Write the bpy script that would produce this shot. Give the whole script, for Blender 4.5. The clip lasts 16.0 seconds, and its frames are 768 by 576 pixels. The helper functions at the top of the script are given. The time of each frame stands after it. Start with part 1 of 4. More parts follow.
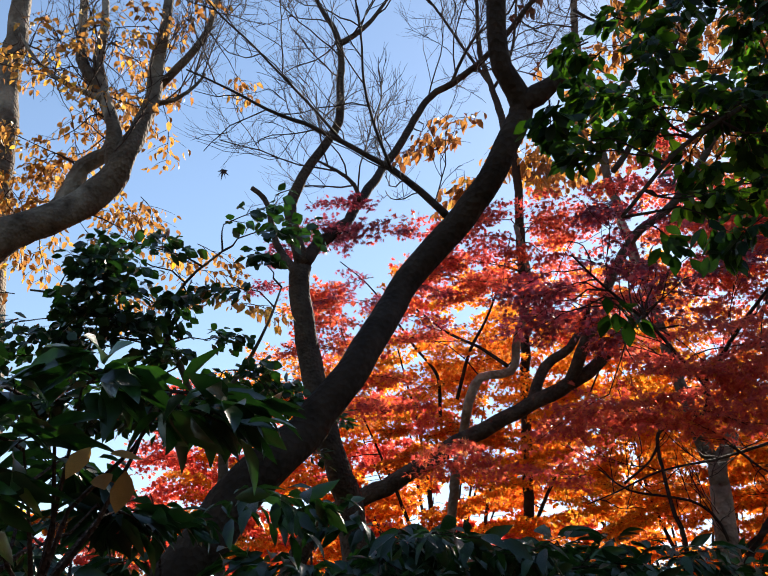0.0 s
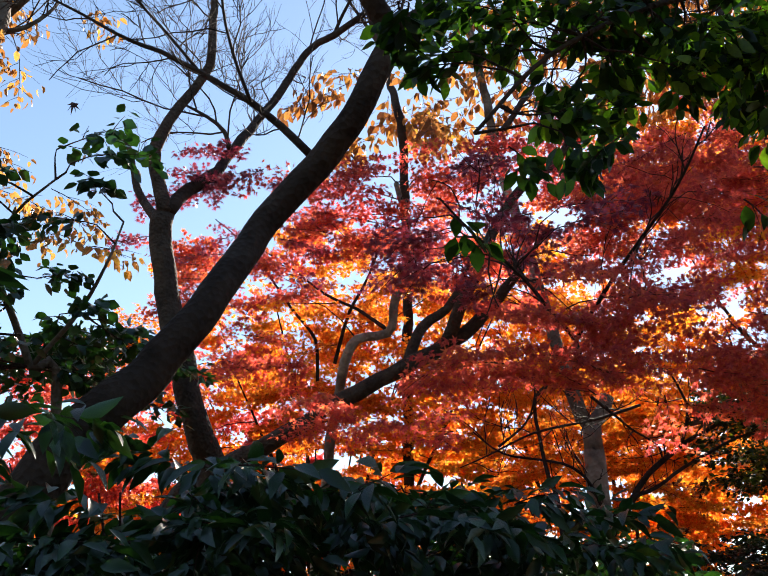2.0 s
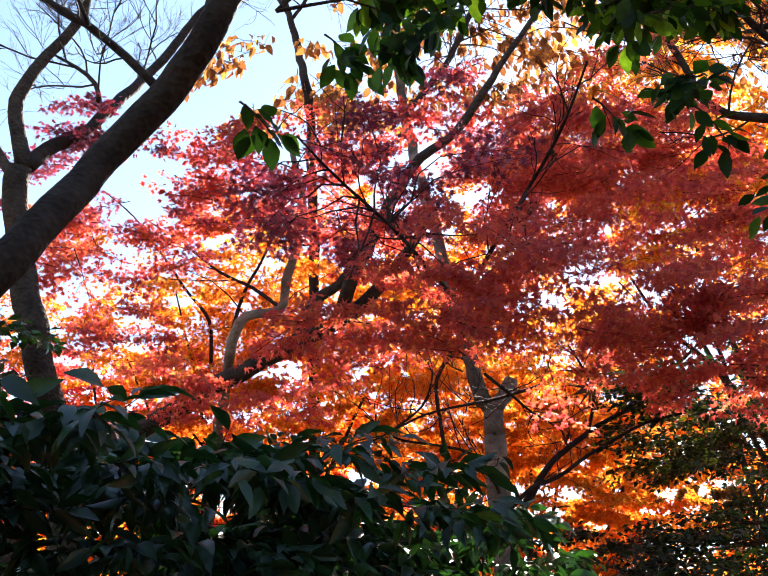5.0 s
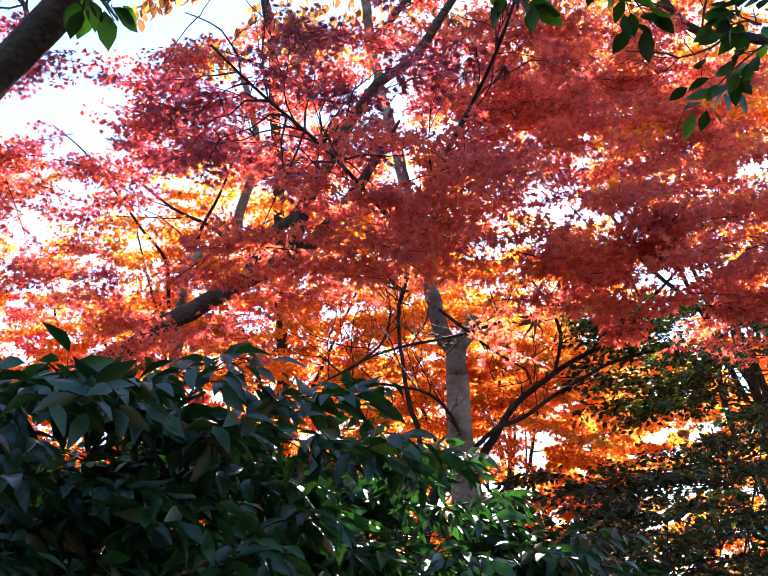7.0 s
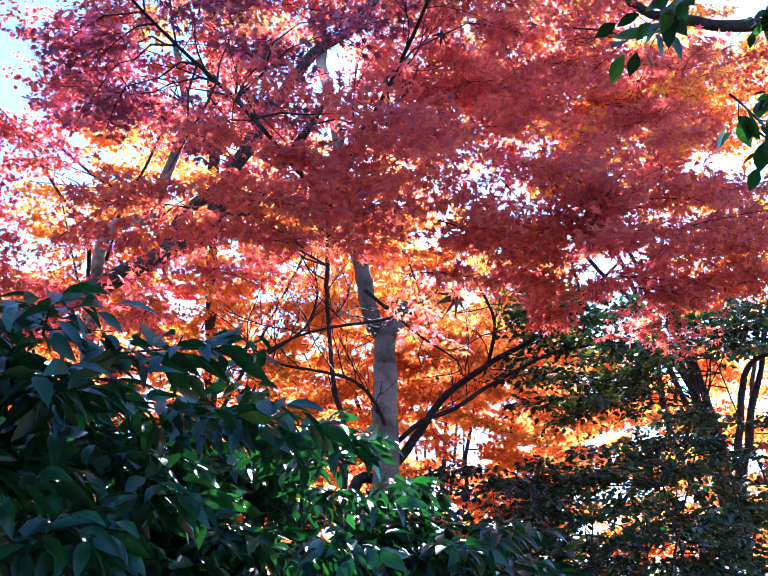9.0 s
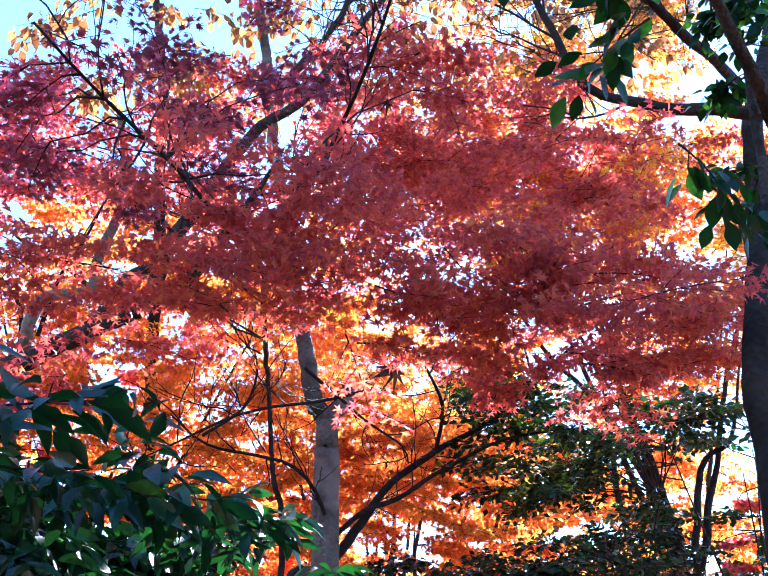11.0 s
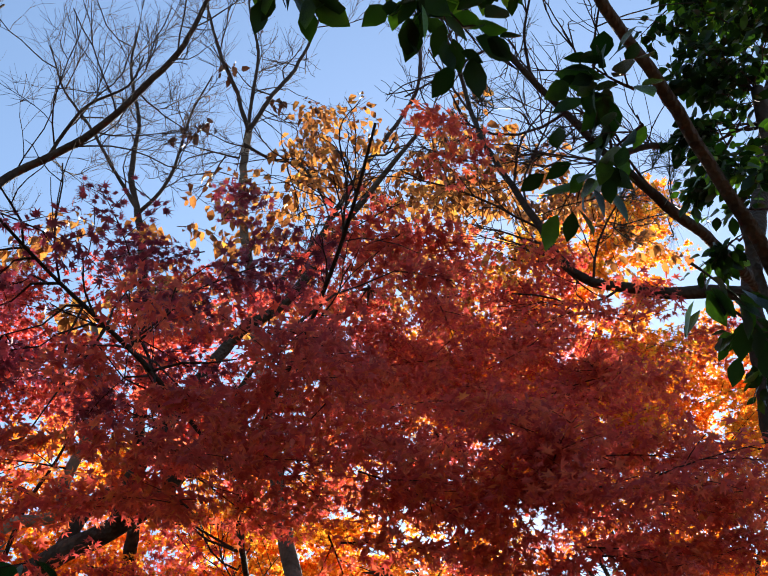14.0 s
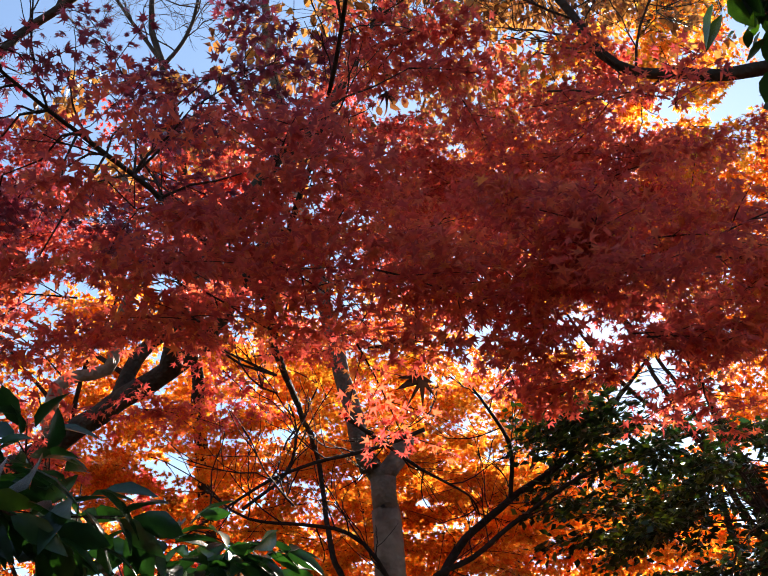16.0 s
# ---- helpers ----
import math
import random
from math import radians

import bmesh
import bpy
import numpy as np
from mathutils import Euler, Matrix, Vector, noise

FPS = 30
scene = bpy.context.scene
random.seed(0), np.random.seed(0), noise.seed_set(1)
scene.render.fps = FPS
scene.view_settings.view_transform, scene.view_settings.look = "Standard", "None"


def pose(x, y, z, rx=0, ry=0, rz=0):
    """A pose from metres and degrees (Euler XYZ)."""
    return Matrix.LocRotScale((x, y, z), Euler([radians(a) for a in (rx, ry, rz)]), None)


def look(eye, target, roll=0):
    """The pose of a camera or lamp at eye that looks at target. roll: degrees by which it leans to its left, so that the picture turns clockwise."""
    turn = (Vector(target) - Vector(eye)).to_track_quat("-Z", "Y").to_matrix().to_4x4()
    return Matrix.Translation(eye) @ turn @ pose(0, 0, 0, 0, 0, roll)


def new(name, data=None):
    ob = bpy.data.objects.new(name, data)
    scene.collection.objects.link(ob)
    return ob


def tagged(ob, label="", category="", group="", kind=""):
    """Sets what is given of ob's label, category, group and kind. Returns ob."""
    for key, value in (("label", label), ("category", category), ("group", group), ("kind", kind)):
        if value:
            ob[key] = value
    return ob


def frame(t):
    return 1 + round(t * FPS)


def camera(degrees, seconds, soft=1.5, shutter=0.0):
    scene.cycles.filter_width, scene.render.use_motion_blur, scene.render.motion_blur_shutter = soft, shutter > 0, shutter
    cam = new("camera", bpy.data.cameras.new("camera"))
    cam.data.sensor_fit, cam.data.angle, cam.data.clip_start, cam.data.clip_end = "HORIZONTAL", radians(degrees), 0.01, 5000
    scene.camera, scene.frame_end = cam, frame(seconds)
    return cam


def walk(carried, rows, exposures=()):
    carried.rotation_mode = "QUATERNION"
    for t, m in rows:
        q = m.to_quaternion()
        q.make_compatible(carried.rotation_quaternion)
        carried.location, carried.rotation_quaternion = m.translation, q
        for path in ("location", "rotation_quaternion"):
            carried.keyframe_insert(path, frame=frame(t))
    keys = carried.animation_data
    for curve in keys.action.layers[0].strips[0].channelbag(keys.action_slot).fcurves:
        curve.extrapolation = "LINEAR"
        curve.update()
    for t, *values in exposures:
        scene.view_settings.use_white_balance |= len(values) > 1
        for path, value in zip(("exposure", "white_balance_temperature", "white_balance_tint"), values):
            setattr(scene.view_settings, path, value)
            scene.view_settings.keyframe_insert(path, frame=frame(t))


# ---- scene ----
# ---- camera ----
cam = camera(44.21, 16.0, soft=1.1)
PATH = [
    (0, 0, 0, 1.9, 114, 0, 0),
    (0.5, 0.073, 0.083, 1.894, 113.265, 0.354, -1.924),
    (1, 0.186, 0.157, 1.877, 112.924, 0.837, -2.795),
    (1.5, 0.242, 0.239, 1.852, 112.789, 0.867, -3.299),
    (2, 0.235, 0.348, 1.833, 112.933, 1.384, -5.8),
    (2.5, 0.299, 0.431, 1.818, 113.016, 2.279, -8.276),
    (3, 0.452, 0.489, 1.793, 113.138, 2.558, -8.969),
    (3.5, 0.557, 0.556, 1.77, 113.385, 2.227, -8.872),
    (4, 0.601, 0.651, 1.743, 113.57, 1.948, -8.867),
    (4.2, 0.618, 0.688, 1.735, 113.684, 1.88, -8.898),
    (6.3, 1.002, 1.053, 1.764, 112.876, 1.729, -8.433),
    (6.5, 1.03, 1.073, 1.762, 112.399, 1.751, -8.483),
    (7, 1.12, 1.13, 1.752, 110.729, 2.068, -8.356),
    (7.5, 1.209, 1.209, 1.748, 108.509, 1.748, -6.662),
    (8, 1.252, 1.313, 1.746, 107.348, 1.94, -6.354),
    (8.5, 1.284, 1.402, 1.75, 107.81, 2.374, -9.115),
    (9, 1.354, 1.437, 1.741, 110.721, 0.769, -11.694),
    (9.5, 1.423, 1.459, 1.746, 112.167, -0.023, -12.78),
    (9.7, 1.438, 1.475, 1.751, 112.721, 0.098, -13.555),
    (11.8, 1.514, 1.799, 1.745, 119.079, 1.508, -14.638),
    (12, 1.514, 1.825, 1.749, 119.91, 2.612, -13.92),
    (12.5, 1.517, 1.884, 1.761, 124.771, 3.857, -13.178),
    (13, 1.57, 1.921, 1.762, 129.637, 3.574, -13.323),
    (13.5, 1.627, 1.963, 1.759, 130.506, 2.935, -13.023),
    (14, 1.641, 2.04, 1.769, 130.548, 2.942, -13.207),
    (14.5, 1.637, 2.136, 1.763, 130.536, 2.804, -13.404),
    (15, 1.668, 2.212, 1.759, 128.367, 3.423, -12.991),
    (15.5, 1.771, 2.259, 1.751, 125.482, 4.731, -10.711),
    (16, 1.854, 2.297, 1.737, 122.262, 5.165, -6.581),
]
EXPOSURES = [(0, 1.42, 6550, 10), (1, 1.55, 6550, 11), (2, 1.65, 6550, 11), (4, 2.1, 6550, 13), (6.5, 2.72, 6200, 14), (8, 3.08, 4850, 12), (9.5, 3.12, 4450, 11), (12, 2.6, 4850, 11), (13.5, 1.85, 6450, 9), (14.5, 1.67, 6600, 9), (15.3, 1.62, 6650, 9), (16, 1.8, 6650, 10)]
walk(cam, [(t, pose(x, y, z, rx, ry, rz)) for t, x, y, z, rx, ry, rz in PATH], EXPOSURES)

# ---- sky and sun ----
SUN_TURN, SUN_HEIGHT = radians(26), radians(34)
world = bpy.data.worlds.new("sky")
scene.world = world
world.use_nodes = True
wn = world.node_tree.nodes
sky = wn.new("ShaderNodeTexSky")
sky.sky_type, sky.sun_disc = "NISHITA", False
sky.sun_elevation, sky.sun_rotation = SUN_HEIGHT, SUN_TURN
sky.air_density, sky.dust_density, sky.ozone_density = 1.1, 0.1, 1.1
world.node_tree.links.new(sky.outputs[0], wn["Background"].inputs[0])
wn["Background"].inputs[1].default_value = 0.07
sun = new("sun", bpy.data.lights.new("sun", "SUN"))
sun.data.energy, sun.data.angle, sun.data.color = 5.0, radians(0.6), (1.0, 0.90, 0.76)
to_sun = Vector((math.sin(SUN_TURN) * math.cos(SUN_HEIGHT), math.cos(SUN_TURN) * math.cos(SUN_HEIGHT), math.sin(SUN_HEIGHT)))
sun.matrix_world = look(to_sun * 40, (0, 0, 0))


# ---- materials ----
def leaf_material(name, colours, glow, through_share=0.5, gloss=0.06, rough=0.45, haze_lift=None):
    """colours: ramp stops (position, rgb) picked leaf by leaf; glow: how much purer the light is that comes through;
    last argument: a pale tint added to the surface colour that stands in for haze.
    """
    m = bpy.data.materials.new(name)
    m.use_nodes = True
    n, l = m.node_tree.nodes, m.node_tree.links
    n.clear()
    out = n.new("ShaderNodeOutputMaterial")
    geo = n.new("ShaderNodeNewGeometry")
    info = n.new("ShaderNodeObjectInfo")
    add = n.new("ShaderNodeMath")
    add.operation = "ADD"
    l.new(geo.outputs["Random Per Island"], add.inputs[0])
    l.new(info.outputs["Random"], add.inputs[1])
    fr = n.new("ShaderNodeMath")
    fr.operation = "FRACT"
    l.new(add.outputs[0], fr.inputs[0])
    tex = n.new("ShaderNodeTexCoord")
    big = n.new("ShaderNodeTexNoise")
    big.inputs["Scale"].default_value, big.inputs["Detail"].default_value = 0.9, 3
    l.new(tex.outputs["Object"], big.inputs["Vector"])
    mixv = n.new("ShaderNodeMath")
    mixv.operation = "MULTIPLY_ADD"
    mixv.inputs[1].default_value, mixv.inputs[2].default_value = 1.2, -0.43
    l.new(big.outputs["Fac"], mixv.inputs[0])
    blend = n.new("ShaderNodeMath")
    blend.operation = "MULTIPLY_ADD"
    blend.inputs[1].default_value = 0.7
    l.new(fr.outputs[0], blend.inputs[0])
    l.new(mixv.outputs[0], blend.inputs[2])
    ramp = n.new("ShaderNodeValToRGB")
    while len(ramp.color_ramp.elements) < len(colours):
        ramp.color_ramp.elements.new(0.5)
    for e, (p, c) in zip(ramp.color_ramp.elements, colours):
        e.position, e.color = p, (*c, 1)
    l.new(blend.outputs[0], ramp.inputs[0])
    fine = n.new("ShaderNodeTexNoise")
    fine.inputs["Scale"].default_value, fine.inputs["Detail"].default_value = 60, 4
    l.new(tex.outputs["Object"], fine.inputs["Vector"])
    spot = n.new("ShaderNodeMapRange")
    spot.inputs["From Min"].default_value, spot.inputs["From Max"].default_value = 0.3, 0.7
    spot.inputs["To Min"].default_value, spot.inputs["To Max"].default_value = 0.72, 1.1
    l.new(fine.outputs["Fac"], spot.inputs["Value"])
    tone = n.new("ShaderNodeVectorMath")
    tone.operation = "SCALE"
    l.new(ramp.outputs[0], tone.inputs[0])
    l.new(spot.outputs[0], tone.inputs["Scale"])
    bs = n.new("ShaderNodeBsdfPrincipled")
    bs.inputs["Roughness"].default_value = rough
    bs.inputs["Specular IOR Level"].default_value = gloss * 6
    # Pale tint that puts pinkish haze into the leaf surface colour.
    hazed = n.new("ShaderNodeVectorMath")
    hazed.operation = "ADD"
    hazed.inputs[1].default_value = haze_lift or (0, 0, 0)
    l.new(tone.outputs[0], hazed.inputs[0])
    l.new(hazed.outputs[0], bs.inputs["Base Color"])
    bump = n.new("ShaderNodeBump")
    bump.inputs["Strength"].default_value, bump.inputs["Distance"].default_value = 0.25, 0.004
    l.new(fine.outputs["Fac"], bump.inputs["Height"])
    l.new(bump.outputs[0], bs.inputs["Normal"])
    tr = n.new("ShaderNodeBsdfTranslucent")
    pure = n.new("ShaderNodeVectorMath")
    pure.operation = "MULTIPLY"
    pure.inputs[1].default_value = glow
    l.new(tone.outputs[0], pure.inputs[0])
    l.new(pure.outputs[0], tr.inputs[0])
    mix = n.new("ShaderNodeMixShader")
    mix.inputs[0].default_value = through_share
    l.new(bs.outputs[0], mix.inputs[1])
    l.new(tr.outputs[0], mix.inputs[2])
    l.new(mix.outputs[0], out.inputs[0])
    return m


def bark_material(name, dark, light, scale=9.0, patch=None):
    m = bpy.data.materials.new(name)
    m.use_nodes = True
    n, l = m.node_tree.nodes, m.node_tree.links
    bs = n["Principled BSDF"]
    bs.inputs["Roughness"].default_value = 0.9
    bs.inputs["Specular IOR Level"].default_value = 0.16
    tex = n.new("ShaderNodeTexCoord")
    a = n.new("ShaderNodeTexNoise")
    a.inputs["Scale"].default_value, a.inputs["Detail"].default_value, a.inputs["Roughness"].default_value = scale, 8, 0.65
    l.new(tex.outputs["Object"], a.inputs["Vector"])
    b = n.new("ShaderNodeTexVoronoi")
    b.inputs["Scale"].default_value = scale * 5
    l.new(tex.outputs["Object"], b.inputs["Vector"])
    ramp = n.new("ShaderNodeValToRGB")
    ramp.color_ramp.elements[0].position, ramp.color_ramp.elements[0].color = 0.32, (*dark, 1)
    ramp.color_ramp.elements[1].position, ramp.color_ramp.elements[1].color = 0.68, (*light, 1)
    l.new(a.outputs["Fac"], ramp.inputs[0])
    last = ramp.outputs[0]
    if patch:
        c = n.new("ShaderNodeTexNoise")
        c.inputs["Scale"].default_value, c.inputs["Detail"].default_value = 2.6, 5
        l.new(tex.outputs["Object"], c.inputs["Vector"])
        r2 = n.new("ShaderNodeValToRGB")
        r2.color_ramp.elements[0].position, r2.color_ramp.elements[1].position = 0.52, 0.62
        l.new(c.outputs["Fac"], r2.inputs[0])
        mx = n.new("ShaderNodeMix")
        mx.data_type = "RGBA"
        l.new(r2.outputs[0], mx.inputs["Factor"])
        l.new(last, mx.inputs["A"])
        mx.inputs["B"].default_value = (*patch, 1)
        last = mx.outputs["Result"]
    l.new(last, bs.inputs["Base Color"])
    hb = n.new("ShaderNodeMath")
    hb.operation = "ADD"
    l.new(a.outputs["Fac"], hb.inputs[0])
    l.new(b.outputs["Distance"], hb.inputs[1])
    bump = n.new("ShaderNodeBump")
    bump.inputs["Strength"].default_value, bump.inputs["Distance"].default_value = 0.8, 0.014
    l.new(hb.outputs[0], bump.inputs["Height"])
    l.new(bump.outputs[0], bs.inputs["Normal"])
    return m


def ground_material():
    m = bark_material("leaf_litter_soil", (0.03, 0.02, 0.012), (0.16, 0.07, 0.03), 3.0, (0.22, 0.08, 0.03))
    return m


RED = leaf_material("maple_leaf_red", [(0.0, (0.30, 0.04, 0.05)), (0.35, (0.44, 0.07, 0.06)), (0.65, (0.53, 0.10, 0.06)), (0.88, (0.58, 0.15, 0.06)), (1.0, (0.62, 0.25, 0.06))], (1.55, 1.35, 1.25), 0.76, 0.12, 0.4, (0.08, 0.058, 0.068))
ORANGE = leaf_material("maple_leaf_orange", [(0.0, (0.56, 0.09, 0.02)), (0.35, (0.68, 0.19, 0.025)), (0.65, (0.72, 0.32, 0.035)), (1.0, (0.74, 0.48, 0.06))], (1.3, 1.3, 0.9), 0.8, 0.1)
PLUM = leaf_material("maple_leaf_plum", [(0.0, (0.15, 0.02, 0.05)), (0.5, (0.26, 0.04, 0.065)), (1.0, (0.44, 0.07, 0.07))], (1.3, 1.0, 1.15), 0.36, 0.12, 0.4, (0.05, 0.035, 0.06))
CRIMSON = leaf_material("maple_leaf_crimson", [(0.0, (0.34, 0.04, 0.05)), (0.5, (0.52, 0.085, 0.065)), (1.0, (0.62, 0.19, 0.06))], (1.5, 1.35, 1.3), 0.75, 0.12, 0.4, (0.09, 0.06, 0.068))
# Bright last stops put sunlit leaves into the colour, among near-black ones.
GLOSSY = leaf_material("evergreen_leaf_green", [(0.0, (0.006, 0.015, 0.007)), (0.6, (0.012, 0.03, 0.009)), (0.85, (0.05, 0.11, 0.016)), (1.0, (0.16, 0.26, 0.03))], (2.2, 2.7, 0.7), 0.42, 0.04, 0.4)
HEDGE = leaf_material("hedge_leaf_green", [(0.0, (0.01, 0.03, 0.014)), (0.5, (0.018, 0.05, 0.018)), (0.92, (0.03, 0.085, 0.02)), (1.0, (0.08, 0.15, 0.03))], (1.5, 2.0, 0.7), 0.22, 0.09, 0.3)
# The yellow green last stop colours a few leaves as if backlit.
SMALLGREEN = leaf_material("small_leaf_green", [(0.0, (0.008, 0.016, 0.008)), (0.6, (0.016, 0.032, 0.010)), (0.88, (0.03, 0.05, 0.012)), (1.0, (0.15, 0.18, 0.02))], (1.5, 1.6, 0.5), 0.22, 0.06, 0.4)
BROWNLEAF = leaf_material("dry_leaf_brown", [(0.0, (0.07, 0.03, 0.018)), (0.3, (0.2, 0.09, 0.035)), (0.6, (0.36, 0.18, 0.06)), (0.85, (0.5, 0.28, 0.08)), (1.0, (0.58, 0.38, 0.07))], (1.35, 1.1, 0.8), 0.5, 0.03)
DEADLEAF = leaf_material("withered_leaf_brown", [(0.0, (0.03, 0.014, 0.012)), (0.6, (0.07, 0.032, 0.02)), (1.0, (0.15, 0.07, 0.03))], (1.2, 1.0, 0.8), 0.2)
GOLDLEAF = leaf_material("autumn_leaf_gold", [(0.0, (0.10, 0.05, 0.025)), (0.35, (0.28, 0.14, 0.05)), (0.65, (0.46, 0.26, 0.09)), (0.9, (0.56, 0.36, 0.10)), (1.0, (0.66, 0.44, 0.04))], (1.35, 1.15, 0.8), 0.55, 0.03)
BARK_DARK = bark_material("dark_bark", (0.020, 0.0145, 0.012), (0.058, 0.043, 0.035), 6.0)
# The third colour paints sunlit spots onto the grey bark.
BARK_GREY = bark_material("grey_bark", (0.06, 0.047, 0.037), (0.18, 0.145, 0.115), 8, (0.30, 0.26, 0.21))
BARK_PALE = bark_material("pale_bark", (0.12, 0.09, 0.07), (0.26, 0.20, 0.16), 7, (0.32, 0.27, 0.22))
BARK_BROWN = bark_material("brown_bark", (0.032, 0.024, 0.019), (0.09, 0.068, 0.053), 9)
BARK_TWIG = bark_material("twig_bark", (0.028, 0.018, 0.015), (0.08, 0.05, 0.04), 20)
SOIL = ground_material()


# ---- building helpers ----
class Geo:
    """Vertices and faces gathered for one mesh."""

    def __init__(self):
        self.v, self.f, self.n = [], [], 0

    def tube(self, pts, radii, sides=8, knots=0.0, seed=0, closed=True):
        pts, radii = spline(pts, radii)
        k = len(pts)
        if knots:
            bend = np.array([noise.noise_vector(Vector(q * 3.1) + Vector((seed, 0, 0))) for q in pts]) + 0.5 * np.array([noise.noise_vector(Vector(q * 8.0)) for q in pts])
            fade = np.minimum(1, np.arange(k) / 4.0) * np.minimum(1, np.arange(k)[::-1] / 4.0)
            pts = pts + bend * (np.clip(radii * 0.7, 0.006, 0.022) * fade)[:, None]
        tang = np.gradient(pts, axis=0)
        tang /= np.linalg.norm(tang, axis=1)[:, None] + 1e-9
        ref = np.array([0.31, 0.83, 0.46])
        side = np.cross(tang, ref)
        side /= np.linalg.norm(side, axis=1)[:, None] + 1e-9
        up = np.cross(side, tang)
        ang = np.arange(sides) * 2 * math.pi / sides
        rng = np.random.default_rng(seed + 7)
        r = radii[:, None] * np.ones((k, sides))
        if knots:
            along = np.arange(k)[:, None] * 0.55
            r = r * (1 + knots * (np.sin(along + ang[None] * 2 + rng.random() * 6) * 0.5 + np.sin(along * 2.3 + ang[None] * 3 + rng.random() * 6) * 0.35 + rng.normal(0, 0.3, (k, sides))))
        ring = pts[:, None, :] + r[:, :, None] * (np.cos(ang)[None, :, None] * side[:, None, :] + np.sin(ang)[None, :, None] * up[:, None, :])
        base = self.n
        self.v.append(ring.reshape(-1, 3))
        i = np.arange(k - 1)[:, None] * sides
        j = np.arange(sides)[None, :]
        jn = (j + 1) % sides
        q = np.stack([i + j, i + jn, i + sides + jn, i + sides + j], -1).reshape(-1, 4) + base
        self.f.extend(q.tolist())
        if closed:
            self.f.append((base + np.arange(sides)[::-1]).tolist())
            self.f.append((base + (k - 1) * sides + np.arange(sides)).tolist())
        self.n += k * sides

    def line(self, pts, r0, r1, sides=3):
        """A thin twig, straight from point to point."""
        pts = np.asarray(pts, float)
        k = len(pts)
        tang = np.gradient(pts, axis=0)
        tang /= np.linalg.norm(tang, axis=1)[:, None] + 1e-9
        side = np.cross(tang, (0.31, 0.83, 0.46))
        side /= np.linalg.norm(side, axis=1)[:, None] + 1e-9
        up = np.cross(side, tang)
        ang = np.arange(sides) * 2 * math.pi / sides
        r = np.linspace(r0, r1, k)[:, None, None]
        ring = pts[:, None, :] + r * (np.cos(ang)[None, :, None] * side[:, None, :] + np.sin(ang)[None, :, None] * up[:, None, :])
        base = self.n
        self.v.append(ring.reshape(-1, 3))
        i = np.arange(k - 1)[:, None] * sides
        j = np.arange(sides)[None, :]
        jn = (j + 1) % sides
        q = np.stack([i + j, i + jn, i + sides + jn, i + sides + j], -1).reshape(-1, 4) + base
        self.f.extend(q.tolist())
        self.n += k * sides

    def mesh(self, name, material):
        me = bpy.data.meshes.new(name)
        me.from_pydata(np.concatenate(self.v).tolist(), [], self.f)
        me.materials.append(material)
        me.shade_smooth()
        return me


def spline(pts, radii, step=0.07):
    """Catmull-Rom through the points, with the radii carried along."""
    pts = np.asarray(pts, float)
    radii = np.asarray(radii, float)
    if len(radii) != len(pts):
        seg = np.r_[0, np.cumsum(np.linalg.norm(np.diff(pts, axis=0), axis=1))]
        radii = np.interp(seg / seg[-1], np.linspace(0, 1, len(radii)), radii)
    p = np.vstack([2 * pts[0] - pts[1], pts, 2 * pts[-1] - pts[-2]])
    out, rr = [], []
    for i in range(1, len(p) - 2):
        n = max(2, int(np.linalg.norm(p[i + 1] - p[i]) / step))
        u = np.linspace(0, 1, n, endpoint=False)[:, None]
        a, b, c, d = p[i - 1], p[i], p[i + 1], p[i + 2]
        out.append(0.5 * (2 * b + (c - a) * u + (2 * a - 5 * b + 4 * c - d) * u ** 2 + (3 * b - a - 3 * c + d) * u ** 3))
        rr.append(radii[i - 1] + (radii[i] - radii[i - 1]) * u[:, 0])
    out.append(pts[-1:])
    rr.append(radii[-1:])
    return np.concatenate(out), np.concatenate(rr)


def part(name, mesh, parent, label="", kind=""):
    ob = new(name, mesh)
    ob.parent = parent
    return tagged(ob, label, kind=kind)


def thing(name, label, category, group="", kind=""):
    return tagged(new(name), label, category, group, kind)


def maple_shape(lobes=7):
    """A pointed maple leaf of unit width, its lobes drooping a little; the stalk end lies at the origin."""
    tips = {7: [(-125, 0.30), (-82, 0.46), (-40, 0.56), (0, 0.62), (40, 0.56), (82, 0.46), (125, 0.30)], 5: [(-105, 0.42), (-50, 0.55), (0, 0.62), (50, 0.55), (105, 0.42)]}[lobes]
    inner = {7: 0.17, 5: 0.2}[lobes]
    v = [(0, 0.12, 0.03)]
    for i, (a, r) in enumerate(tips):
        a = radians(a)
        v.append((math.sin(a) * r, 0.12 + math.cos(a) * r, -0.16 * r))
        if i < len(tips) - 1:
            b = radians((tips[i][0] + tips[i + 1][0]) / 2)
            v.append((math.sin(b) * inner, 0.12 + math.cos(b) * inner, 0.02))
    k = len(v)
    f = [(0, i + 1, i) for i in range(1, k - 1)]
    f.append((0, 1, k - 1))
    return np.array(v), np.array(f)


